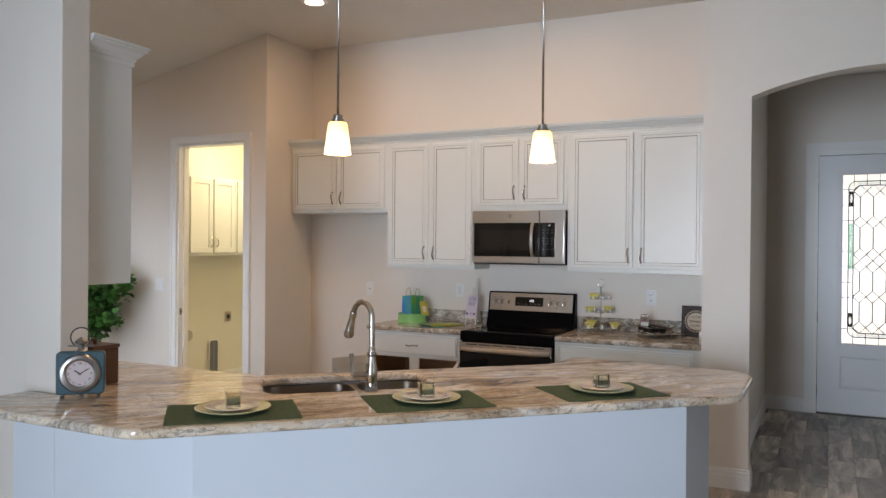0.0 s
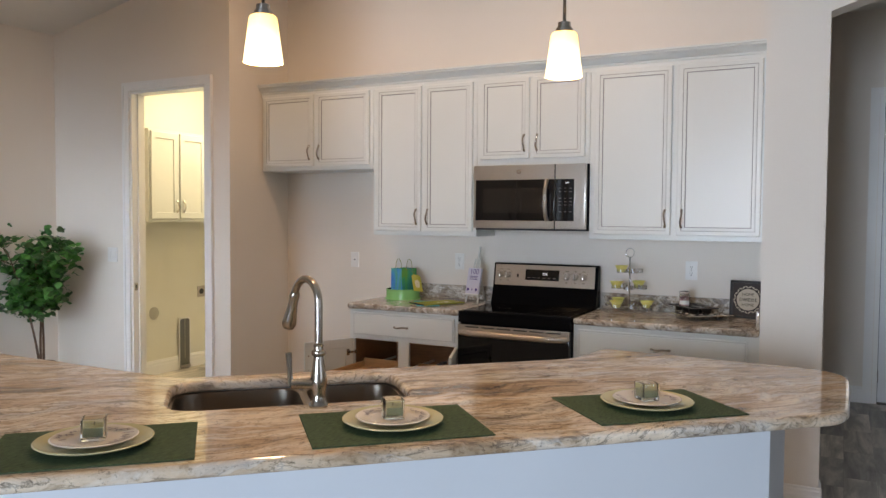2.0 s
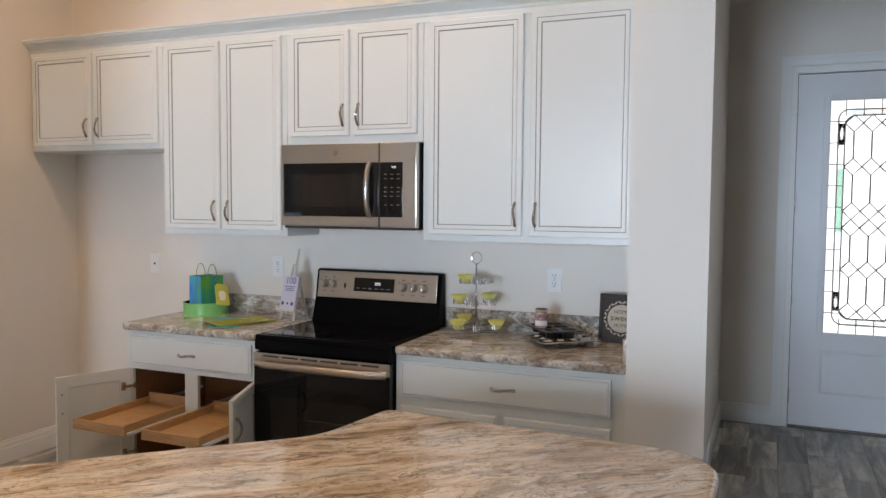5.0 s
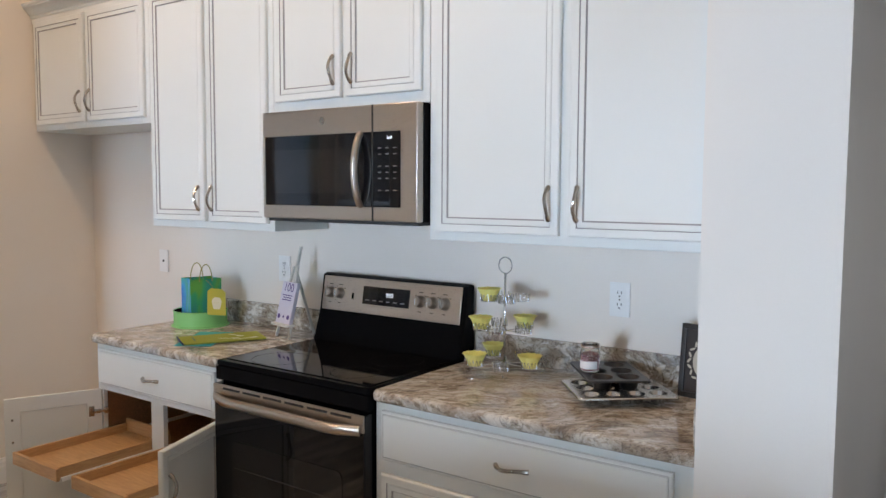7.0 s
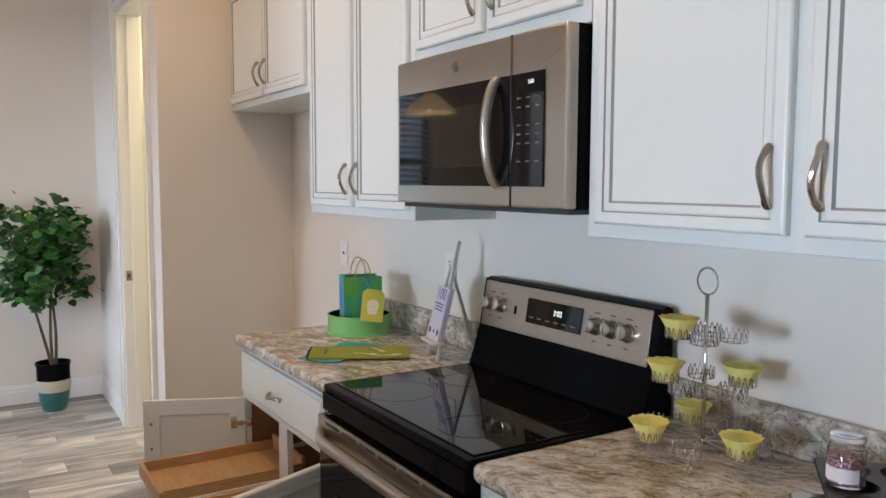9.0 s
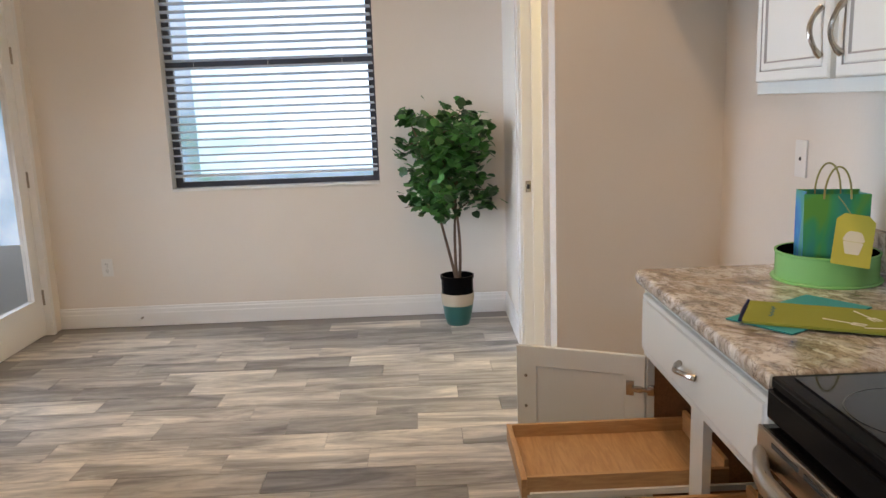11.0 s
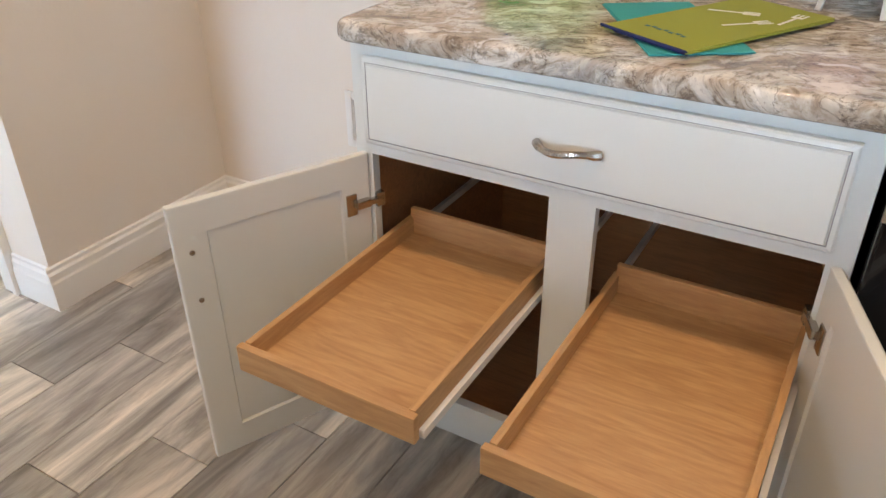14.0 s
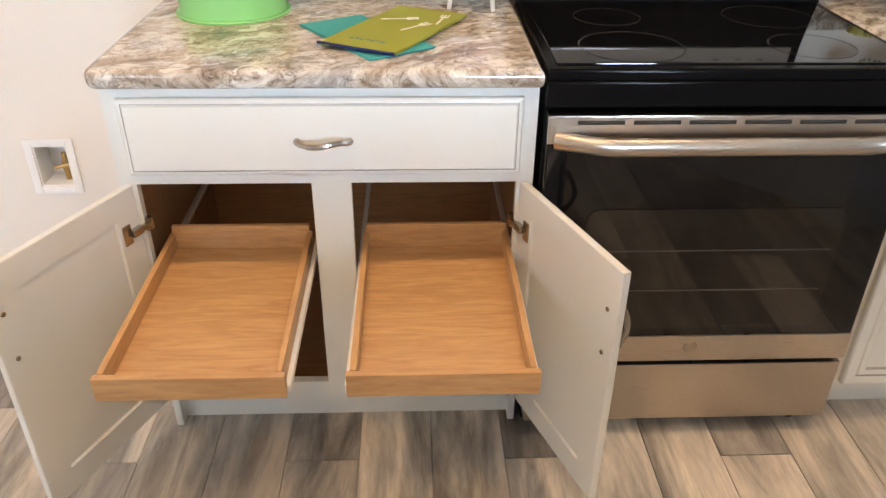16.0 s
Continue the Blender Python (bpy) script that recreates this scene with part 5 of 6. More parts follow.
            bm.faces.new((vs[0], vs[4], vs[5], vs[6], vs[7]))
    me = bpy.data.meshes.new("leaves")
    bm.to_mesh(me)
    bm.free()
    me.materials.append(LEAF)
    o = new("leaves", me)
    o.parent = t
    o.matrix_parent_inverse = Matrix.Translation((-x, -y, 0))
    tagged(o, "many small rounded green silk leaves", kind="stuff")


ficus()


# ---- place settings ----
MAT = material("dark_green_woven_mat", (0.035, 0.075, 0.038), 0.85)
v = coords(MAT, (1, 1, 1))
wv = noise_tex(MAT, coords(MAT, (260, 40, 1)), 1.0, 3)
wv2 = noise_tex(MAT, coords(MAT, (40, 260, 1)), 1.0, 3)
set_color(MAT, mix(MAT, 0.5, ramp(MAT, wv, [(0.35, (0.02, 0.045, 0.022)), (0.65, (0.06, 0.115, 0.055))]), ramp(MAT, wv2, [(0.35, (0.5, 0.6, 0.5)), (0.65, (1.2, 1.2, 1.1))]), "MULTIPLY"))
bump(MAT, wv, 0.6, 0.002)
PLATE_G = paint("pale_olive_glaze", (0.55, 0.53, 0.32), 0.22, 15, 0.03)
PLATE_W = paint("cream_china", (0.72, 0.66, 0.58), 0.16, 15, 0.02)
PRINT = material("grey_leaf_print", (0.16, 0.13, 0.13), 0.3)
CUPG = material("clear_votive_glass", (0.95, 0.98, 0.95), 0.02)
CUPG.node_tree.nodes["Principled BSDF"].inputs["Transmission Weight"].default_value = 1.0
WAX = material("sage_candle_wax", (0.30, 0.32, 0.20), 0.5)


def setting(cx, cy, ang, turn):
    m = thing("placemat", (cx, cy, TOP), "dark green woven rectangular placemat on the granite bar", "placemat", "place settings")
    part("weave", moved(B((-0.2475, 0.2475, -0.175, 0.175, 0.0, 0.0035), bevel=0.001, seg=1), pose(cx, cy, TOP + 0.0005, 0, 0, ang)), MAT, m)
    z = TOP + 0.0042
    p = thing("dinner_plate", (cx, cy, z), "pale olive green dinner plate with a scalloped rim", "plate", "place settings")
    part("dish", lathe([(0, 0), (0.075, 0), (0.082, 0.003), (0.105, 0.006), (0.140, 0.016), (0.144, 0.019), (0.141, 0.021), (0.105, 0.011), (0.080, 0.007), (0, 0.006)], (cx, cy, z), 48), PLATE_G, p)
    z2 = z + 0.0115
    q = thing("salad_plate", (cx, cy, z2), "cream salad plate with grey leaf sprigs", "plate", "place settings")
    part("dish", lathe([(0, 0), (0.060, 0), (0.066, 0.003), (0.103, 0.011), (0.106, 0.0135), (0.103, 0.015), (0.066, 0.007), (0, 0.006)], (cx, cy, z2), 48), PLATE_W, q)
    rng = random.Random(int(cx * 100))
    for a0 in (turn, turn + 180, turn + 65):
        bm = bmesh.new()
        for k in range(9):
            a = radians(a0 + (k - 4) * 8)
            rr = 0.078 + rng.uniform(-0.008, 0.012)
            c = Vector((cx + rr * math.cos(a), cy + rr * math.sin(a), z2 + 0.0096 + (rr - 0.066) * 0.216))
            b = lathe([(0, 0.0006), (0.0055, 0.0004), (0.006, 0)], n=7)
            join(bm, b, Matrix.Translation(c) @ Matrix.Rotation(a + rng.uniform(-1, 1), 4, "Z") @ Matrix.Diagonal((1.5, 0.5, 1, 1)))
        part("sprig_print", bm, PRINT, q, "grey printed leaf sprig")
    z3 = z2 + 0.0066
    c = thing("votive_candle", (cx, cy, z3), "square clear glass votive with sage green wax", "candle", "place settings")
    h, w = 0.056, 0.029
    g = bmesh.new()
    bx = B((-w, w, -w, w, 0, h), bevel=0.004)
    top = [f for f in bx.faces if f.normal.z > 0.9 and f.calc_center_median().z > h - 0.001]
    r = bmesh.ops.inset_region(bx, faces=top, thickness=0.004)
    r = bmesh.ops.extrude_face_region(bx, geom=top)
    bmesh.ops.translate(bx, vec=(0, 0, -h + 0.010), verts=[e for e in r["geom"] if isinstance(e, bmesh.types.BMVert)])
    bmesh.ops.delete(bx, geom=top, context="FACES")
    part("holder", moved(bx, pose(cx, cy, z3, 0, 0, ang)), CUPG, c, "clear glass cube holder")
    part("wax", moved(B((-w + 0.0055, w - 0.0055, -w + 0.0055, w - 0.0055, 0.0108, 0.034), bevel=0.003), pose(cx, cy, z3, 0, 0, ang)), WAX, c, "sage green wax")
    part("wick", tube([(cx, cy, z3 + 0.033), (cx, cy, z3 + 0.042)], 0.001, 5), DARK, c)


setting(-1.962, 3.022, 43.5, 20)
setting(-1.402, 3.566, 43.5, -15)
setting(-0.814, 4.140, 43.5, 40)


# ---- clock and wooden box ----
def clock():
    cx, cy = -2.716, 2.940
    t = thing("table_clock", (cx, cy, TOP), "vintage teal metal table clock with a silver bezel", "clock")
    M = pose(cx, cy, TOP, 0, 0, 43) @ Matrix.Scale(1.13, 4)
    TEAL = paint("worn_teal_enamel", (0.020, 0.075, 0.095), 0.4, 40, 0.3)
    PEW = brushed("aged_pewter", (0.36, 0.34, 0.32), 0.34, (8, 8, 8))
    FACE = paint("faded_pink_dial", (0.55, 0.45, 0.44), 0.5, 30, 0.05)
    part("case", moved(moved(prism(rounded([(-0.083, 0), (0.083, 0), (0.083, 0.158), (-0.083, 0.158)], [0.016] * 4), -0.022, 0.022, 0.004, 2), pose(0, 0, 0.014, 90)), M), TEAL, t, "worn teal case")
    part("bezel", moved(moved(lathe([(0.047, 0.010), (0.048, 0.014), (0.056, 0.018), (0.066, 0.015), (0.072, 0.006), (0.073, 0.0)], n=48), pose(0, -0.022, 0.093, 90)), M), PEW, t, "aged silver bezel ring")
    part("dial", moved(moved(lathe([(0, 0.0085), (0.048, 0.0085), (0.048, 0)], n=48), pose(0, -0.022, 0.093, 90)), M), FACE, t, "faded pink dial")
    INK = material("black_dial_ink", (0.02, 0.018, 0.018), 0.5)
    for k, s in enumerate(("XII", "I", "II", "III", "IIII", "V", "VI", "VII", "VIII", "IX", "X", "XI")):
        a = radians(-30 * k)
        part("numeral", moved(text_mesh(s, 0.011), M @ pose(0, -0.0312, 0.093, 90) @ Matrix.Rotation(a, 4, "Z") @ pose(0, 0.038, 0)), INK, t)
    for a, l, w in ((-60, 0.034, 0.0016), (55, 0.023, 0.0022)):
        part("clock_needle", moved(B((-w, w, -0.006, l, 0, 0.0008)), M @ pose(0, -0.0318, 0.093, 90) @ Matrix.Rotation(radians(a), 4, "Z")), INK, t)
    part("crown_post", moved(lathe([(0.018, 0.170), (0.014, 0.176), (0.009, 0.188), (0.011, 0.196), (0.022, 0.201), (0.024, 0.208), (0.014, 0.216), (0.006, 0.222), (0, 0.226)], n=24), M), PEW, t)
    part("bar", moved(tube([(-0.045, 0, 0.192), (0.045, 0, 0.192)], 0.0035, 8), M), PEW, t)
    part("ring_handle", moved(tube([(0.036 * math.cos(a), 0.0, 0.224 + 0.036 * math.sin(a)) for a in [2 * math.pi * k / 28 for k in range(28)]], 0.0026, 8, closed=True), M), DARK, t, "dark wire ring handle")
    for fx in (-0.062, 0.062):
        part("foot", moved(lathe([(0, 0), (0.006, 0.001), (0.008, 0.007), (0.005, 0.012), (0.006, 0.016), (0, 0.018)], (fx, -0.012, 0), 14), M), PEW, t)
    part("foot", moved(lathe([(0, 0), (0.006, 0.001), (0.008, 0.007), (0.005, 0.012), (0.006, 0.016), (0, 0.018)], (0, 0.014, 0), 14), M), PEW, t)


clock()
wb = thing("wooden_box", (-3.0, 3.2, TOP), "dark brown wooden box with a knob on its lid", "box")
part("body", B((-3.14, -2.866, 3.13, 3.262, TOP, TOP + 0.165), bevel=0.003), DARK_WOOD, wb)
part("lid", B((-3.145, -2.861, 3.125, 3.267, TOP + 0.166, TOP + 0.182), bevel=0.004), DARK_WOOD, wb)
part("knob", lathe([(0, 0.182), (0.008, 0.182), (0.007, 0.19), (0.015, 0.198), (0.012, 0.208), (0, 0.21)], (-2.95, 3.2, TOP), 16), DARK_WOOD, wb)


# ---- clutter on the left countertop ----
def text_part(s, size, m, mat, parent):
    return part("lettering", moved(text_mesh(s, size), m), mat, parent)


def green_tin():
    cx, cy = -3.088, 6.515
    t = thing("cake_tin", (cx, cy, TOP), "round lime green springform cake tin on the counter", "cake tin")
    LIME = paint("lime_green_enamel", (0.21, 0.55, 0.19), 0.22, 12, 0.03)
    part("wall", lathe([(0.118, 0.004), (0.120, 0.006), (0.120, 0.066), (0.1225, 0.068), (0.1225, 0.072), (0.1185, 0.073), (0.117, 0.071), (0.117, 0.006)], (cx, cy, TOP), 56), [LIME], t)
    part("base", lathe([(0, 0), (0.128, 0), (0.130, 0.003), (0.128, 0.006), (0, 0.006)], (cx, cy, TOP), 56), LIME, t)
    part("inside", lathe([(0.1165, 0.071), (0.1165, 0.0068), (0, 0.0065)], (cx, cy, TOP), 56), BLACK, t, "black nonstick inside")
    # a paper gift bag standing in the tin
    bx, by, bz = cx + 0.004, cy + 0.004, TOP + 0.0072
    bag = thing("gift_bag", (bx, by, bz), "small blue and green paper gift bag with olive cord handles", "gift bag")

    def paper(name, cols):
        m = material(name, cols[0], 0.45)
        vv = coords(m, (14, 14, 5), (0, 25, 20))
        set_color(m, ramp(m, noise_tex(m, vv, 1.0, 2, 0.4, 1.0), [(0.40, cols[0]), (0.50, cols[1]), (0.60, cols[2])]))
        return m
    FACE = paper("green_teal_paper", ((0.02, 0.30, 0.22), (0.03, 0.36, 0.14), (0.10, 0.36, 0.06)))
    SIDE = paper("bright_blue_paper", ((0.02, 0.16, 0.55), (0.02, 0.30, 0.58), (0.05, 0.36, 0.30)))
    w, d, h = 0.072, 0.060, 0.212
    M = pose(bx, by, bz, 0, 0, 74)
    bm = bmesh.new()
    lo = [bm.verts.new(p) for p in ((-w, -d, 0), (w, -d, 0), (w, 0, 0), (w, d, 0), (-w, d, 0), (-w, 0, 0))]
    hi = [bm.verts.new(p) for p in ((-w * 1.03, -d * 0.9, h), (w * 1.03, -d * 0.9, h), (w * 0.82, 0, h), (w * 1.03, d * 0.9, h), (-w * 1.03, d * 0.9, h), (-w * 0.82, 0, h))]
    for k in range(6):
        f = bm.faces.new((lo[k], lo[(k + 1) % 6], hi[(k + 1) % 6], hi[k]))
        f.material_index = 0 if k in (0, 3) else 1
    bm.faces.new(lo)
    o = part("paper", moved(bm, M), [FACE, SIDE], bag, smooth=False)
    mo = o.modifiers.new("thick", "SOLIDIFY")
    mo.thickness = 0.0008
    CORD = material("olive_cord", (0.34, 0.30, 0.10), 0.7)
    for yy in (-d * 0.92, d * 0.92):
        pts = [(0.030 * math.cos(a), yy, h - 0.012 + 0.078 * math.sin(a)) for a in [math.pi * k / 14 for k in range(15)]]
        part("handle", moved(tube(pts, 0.0024, 7), M), CORD, bag, "twisted olive cord handle")
    TAG = paint("yellow_tag_card", (0.55, 0.50, 0.08), 0.5, 60, 0.1)
    CREAM = material("cream_print", (0.75, 0.70, 0.55), 0.5)
    TM = M @ pose(0.028, -d - 0.046, 0.112, -24, 8, -6)
    tg = part("tag", moved(moved(prism(rounded([(-0.042, -0.066), (0.042, -0.066), (0.042, 0.045), (0.026, 0.060), (-0.026, 0.060), (-0.042, 0.045)], [0.003] * 6, 3), 0, 0.0012), pose(0, 0, 0, 90)), TM), TAG, bag, "yellow card tag with a cupcake print")
    for ring, r in (([(-0.015, -0.038), (0.015, -0.038), (0.022, -0.008), (-0.022, -0.008)], 0.003), ([(-0.026, -0.007), (0.026, -0.007), (0.016, 0.018), (-0.014, 0.018)], 0.009)):
        part("cupcake_print", moved(moved(prism(rounded(ring, [r] * 4, 4), 0, 0.0005), pose(0, -0.0013, 0, 90)), TM), CREAM, tg)
    part("tag_tie", moved(tube([(0.0, -d * 0.95, h - 0.004), (0.012, -d - 0.012, 0.19), (0.024, -d - 0.026, 0.168)], 0.0012, 5), M), CORD, bag)
    return t


green_tin()


def napkins():
    TEALC = material("teal_cotton", (0.02, 0.32, 0.33), 0.9)
    LIMEC = material("olive_lime_cotton", (0.28, 0.31, 0.045), 0.9)
    NAVY = material("navy_hem_cotton", (0.006, 0.014, 0.075), 0.9)
    for m in (TEALC, LIMEC, NAVY):
        bump(m, noise_tex(m, coords(m), 900, 2), 0.5, 0.0008)
    WHITEP = material("white_fork_print", (0.75, 0.74, 0.66), 0.7)

    def cloth(w, l, layers, z, lift):
        bm = bmesh.new()
        for k in range(layers):
            b = B((-w, w, -l, l, 0, 0.0018), bevel=0.0008, seg=2)
            bmesh.ops.translate(b, vec=(0.002 * (k % 2), -0.003 * (k % 2), z + 0.0021 * k), verts=b.verts)
            join(bm, b)
        return bm
    a = thing("cloth_napkin", (-2.775, 6.305, TOP), "folded teal cotton napkin on the counter", "napkin", "napkins")
    part("cloth", moved(cloth(0.075, 0.150, 2, 0.0005, 0), pose(-2.780, 6.300, TOP, 0, 0, 33)), TEALC, a)
    b = thing("cloth_napkin", (-2.71, 6.335, TOP + 0.008), "folded olive green napkin with fork prints and navy hem", "napkin", "napkins")
    M = pose(-2.712, 6.334, TOP + 0.0050, 0, 0, -28)
    part("cloth", moved(cloth(0.086, 0.166, 3, 0, 0), M), LIMEC, b)
    hem = bmesh.new()
    for k in range(3):
        join(hem, tube([(-0.087, -0.163 - 0.003 * k, 0.002 + 0.002 * k), (0.0, -0.166 - 0.003 * k, 0.0025 + 0.002 * k), (0.087, -0.164 - 0.003 * k, 0.002 + 0.002 * k)], 0.0026, 8))
    part("hem", moved(hem, M), NAVY, b, "rolled navy hem")
    for fx, fy, ang in ((-0.035, 0.055, -58), (0.03, 0.01, -20), (0.06, 0.085, 10)):
        f = B((-0.0022, 0.0022, -0.03, 0.028, 0, 0.0006), (-0.009, 0.009, 0.026, 0.034, 0, 0.0006), (-0.009, -0.006, 0.034, 0.052, 0, 0.0006), (-0.0015, 0.0015, 0.034, 0.052, 0, 0.0006), (0.006, 0.009, 0.034, 0.052, 0, 0.0006))
        part("fork_print", moved(f, M @ pose(fx, fy, 0.0062, 0, 0, ang)), WHITEP, b, "white printed fork")
    bars = B(*[(-0.045 + 0.012 * k, -0.037 + 0.012 * k, -0.118 + 0.003 * (k % 2), -0.112 + 0.003 * (k % 2), 0, 0.0006) for k in range(7)])
    part("stitched_word", moved(bars, M @ pose(0, 0, 0.0062)), material("blue_stitching", (0.05, 0.16, 0.16), 0.8), b, "blue stitched word")


napkins()


def easel():
    cx, cy = -2.535, 6.555
    e = thing("tabletop_easel", (cx, cy, TOP), "small white wooden easel holding a printed card", "easel")
    WW = paint("whitewashed_wood", (0.62, 0.60, 0.55), 0.6, 60, 0.3)
    M = pose(cx, cy, TOP, 0, 0, -12)
    legs = (((-0.052, -0.040, 0), (-0.014, 0.030, 0.300)), ((0.052, -0.040, 0), (0.014, 0.030, 0.300)))
    for p, q in legs:
        part("front_leg", moved(tube([p, q], 0.0065, 4), M), WW, e)
    part("centre_post", moved(tube([(0.0, -0.012, 0.10), (0.006, 0.052, 0.385)], 0.0075, 4), M), WW, e)
    part("back_leg", moved(tube([(0.0, 0.028, 0.29), (0.0, 0.118, 0.0)], 0.0065, 4), M), WW, e)
    part("ledge", moved(B((-0.066, 0.066, -0.058, -0.018, 0.052, 0.062), bevel=0.002), M), WW, e)
    c = thing("printed_card", (cx, cy, TOP + 0.07), "lavender printed booklet standing on the easel", "booklet")
    CM = M @ pose(0, -0.042, 0.0635, -14)
    PAPER = paint("lavender_paper", (0.60, 0.57, 0.66), 0.5, 30, 0.02)
    part("cover", moved(B((-0.055, 0.055, 0.0, 0.017, 0, 0.178), bevel=0.0015), CM), PAPER, c)
    PUR = material("purple_ink", (0.09, 0.05, 0.20), 0.6)
    part("lettering", moved(text_mesh("100", 0.052), CM @ pose(0.0, -0.0008, 0.152, 90)), PUR, c, "large purple number 100")
    for k, (w, z) in enumerate(((0.038, 0.118), (0.030, 0.108), (0.034, 0.098))):
        part("text_line", moved(B((-w, w, -0.0008, 0.0, z, z + 0.004)), CM), PUR, c)
    for dx in (-0.036, 0.0, 0.034):
        part("printed_mark", moved(moved(lathe([(0, 0.0006), (0.010 if dx else 0.006, 0.0005), (0.011 if dx else 0.007, 0)], n=8), pose(dx, -0.0002, 0.028, 90)), CM), PUR, c)


easel()

cap_ = thing("vent_cap", (-5.99, 6.88, 0.58), "round grey vent cover on the laundry wall", "vent cover")
part("disc", moved(lathe([(0, 0.012), (0.045, 0.010), (0.058, 0.004), (0.060, 0)], n=28), pose(-5.999, 6.88, 0.58, 0, 90)), material("grey_vent_plastic", (0.42, 0.41, 0.36), 0.5), cap_)


# ---- clutter on the right countertop ----
def cupcake_stand():
    cx, cy = -1.455, 6.525
    s = thing("cupcake_stand", (cx, cy, TOP), "three-tier chrome wire cupcake stand with yellow liners", "cupcake stand")
    part("pole", tube([(cx, cy, TOP + 0.03), (cx, cy, TOP + 0.348)], 0.0042, 10), CHROME, s)
    part("ring_handle", tube([(cx + 0.026 * math.cos(a), cy, TOP + 0.375 + 0.028 * math.sin(a)) for a in [2 * math.pi * k / 24 for k in range(24)]], 0.0022, 8, closed=True), CHROME, s)
    YEL = material("yellow_paper_liner", (0.78, 0.70, 0.20), 0.6)
    YEL.node_tree.nodes["Principled BSDF"].inputs["Subsurface Weight"].default_value = 0.15
    bump(YEL, noise_tex(YEL, coords(YEL), 40, 3), 0.2, 0.002)

    def cup_ring(bm, x, y, z, r):
        join(bm, tube([(x + r * math.cos(a), y + r * math.sin(a), z + 0.003) for a in [2 * math.pi * k / 18 for k in range(18)]], 0.0012, 5, closed=True))
        pts = []
        n = 14
        for k in range(n * 6):
            a = 2 * math.pi * k / (n * 6)
            w = math.sin(a * n)
            pts.append((x + (r + 0.002) * math.cos(a), y + (r + 0.002) * math.sin(a), z + 0.014 + 0.012 * max(-1, min(1, w * 1.7))))
        join(bm, tube(pts, 0.0011, 4, closed=True))
    tiers = ((0.036, 0.118, 7, 243), (0.150, 0.083, 5, 206), (0.250, 0.055, 4, 216))
    cups = {0: (0, 2, 5), 1: (0, 3), 2: (0,)}
    for t, (z, R, n, off) in enumerate(tiers):
        tr = part("tier", lathe([(0, z - 0.001), (0.010, z - 0.001), (0.010, z + 0.003), (0, z + 0.003)], (cx, cy, TOP), 12), CHROME, s, "chrome wire tier of cup rings")
        spots = []
        for k in range(n):
            a = radians(off + 360 * k / n)
            x, y = cx + R * math.cos(a), cy + R * math.sin(a)
            bm = tube([(cx, cy, TOP + z), (x, y, TOP + z + 0.002)], 0.0014, 5)
            cup_ring(bm, x, y, TOP + z, 0.026)
            part("cup_ring", bm, CHROME, tr)
            spots.append((x, y))
        for k in cups[t]:
            x, y = spots[k % n]
            bm = bmesh.new()
            N = 48
            rings = []
            for r0, zz, amp in ((0.0, 0.004, 0), (0.019, 0.004, 0.0004), (0.024, 0.020, 0.0012), (0.034, 0.040, 0.0022), (0.039, 0.046, 0.003)):
                if r0 == 0:
                    rings.append([bm.verts.new((x, y, TOP + z + zz))])
                else:
                    rings.append([bm.verts.new((x + (1.06 * r0 + 0.6 * amp * math.sin(12 * 2 * math.pi * j / N)) * math.cos(2 * math.pi * j / N), y + (1.06 * r0 + 0.6 * amp * math.sin(12 * 2 * math.pi * j / N)) * math.sin(2 * math.pi * j / N), TOP + z + zz + 0.25 * amp * math.sin(24 * math.pi * j / N))) for j in range(N)])
            for a_, b_ in zip(rings, rings[1:]):
                for j in range(N):
                    q = list(dict.fromkeys([a_[j % len(a_)], a_[(j + 1) % len(a_)], b_[(j + 1) % N], b_[j]]))
                    bm.faces.new(q)
            l = thing("cupcake_liner", (x, y, TOP + z), "pleated yellow paper cupcake liner in the wire stand", "cupcake liner", "cupcake liners")
            o = part("liner", bm, YEL, l, smooth=True)
            mo = o.modifiers.new("thick", "SOLIDIFY")
            mo.thickness = 0.0006
    for k in range(4):
        a = radians(-62 + 90 * k)
        x, y = cx + 0.125 * math.cos(a), cy + 0.125 * math.sin(a)
        pts = [(cx + (0.125 + 0.015 * math.cos(b)) * math.cos(a), cy + (0.125 + 0.015 * math.cos(b)) * math.sin(a), TOP + 0.0175 + 0.015 * math.sin(b)) for b in [2 * math.pi * j / 20 * 0.9 + 1.6 for j in range(20)]]
        part("curl_foot", tube(pts, 0.0022, 6), CHROME, s)


cupcake_stand()


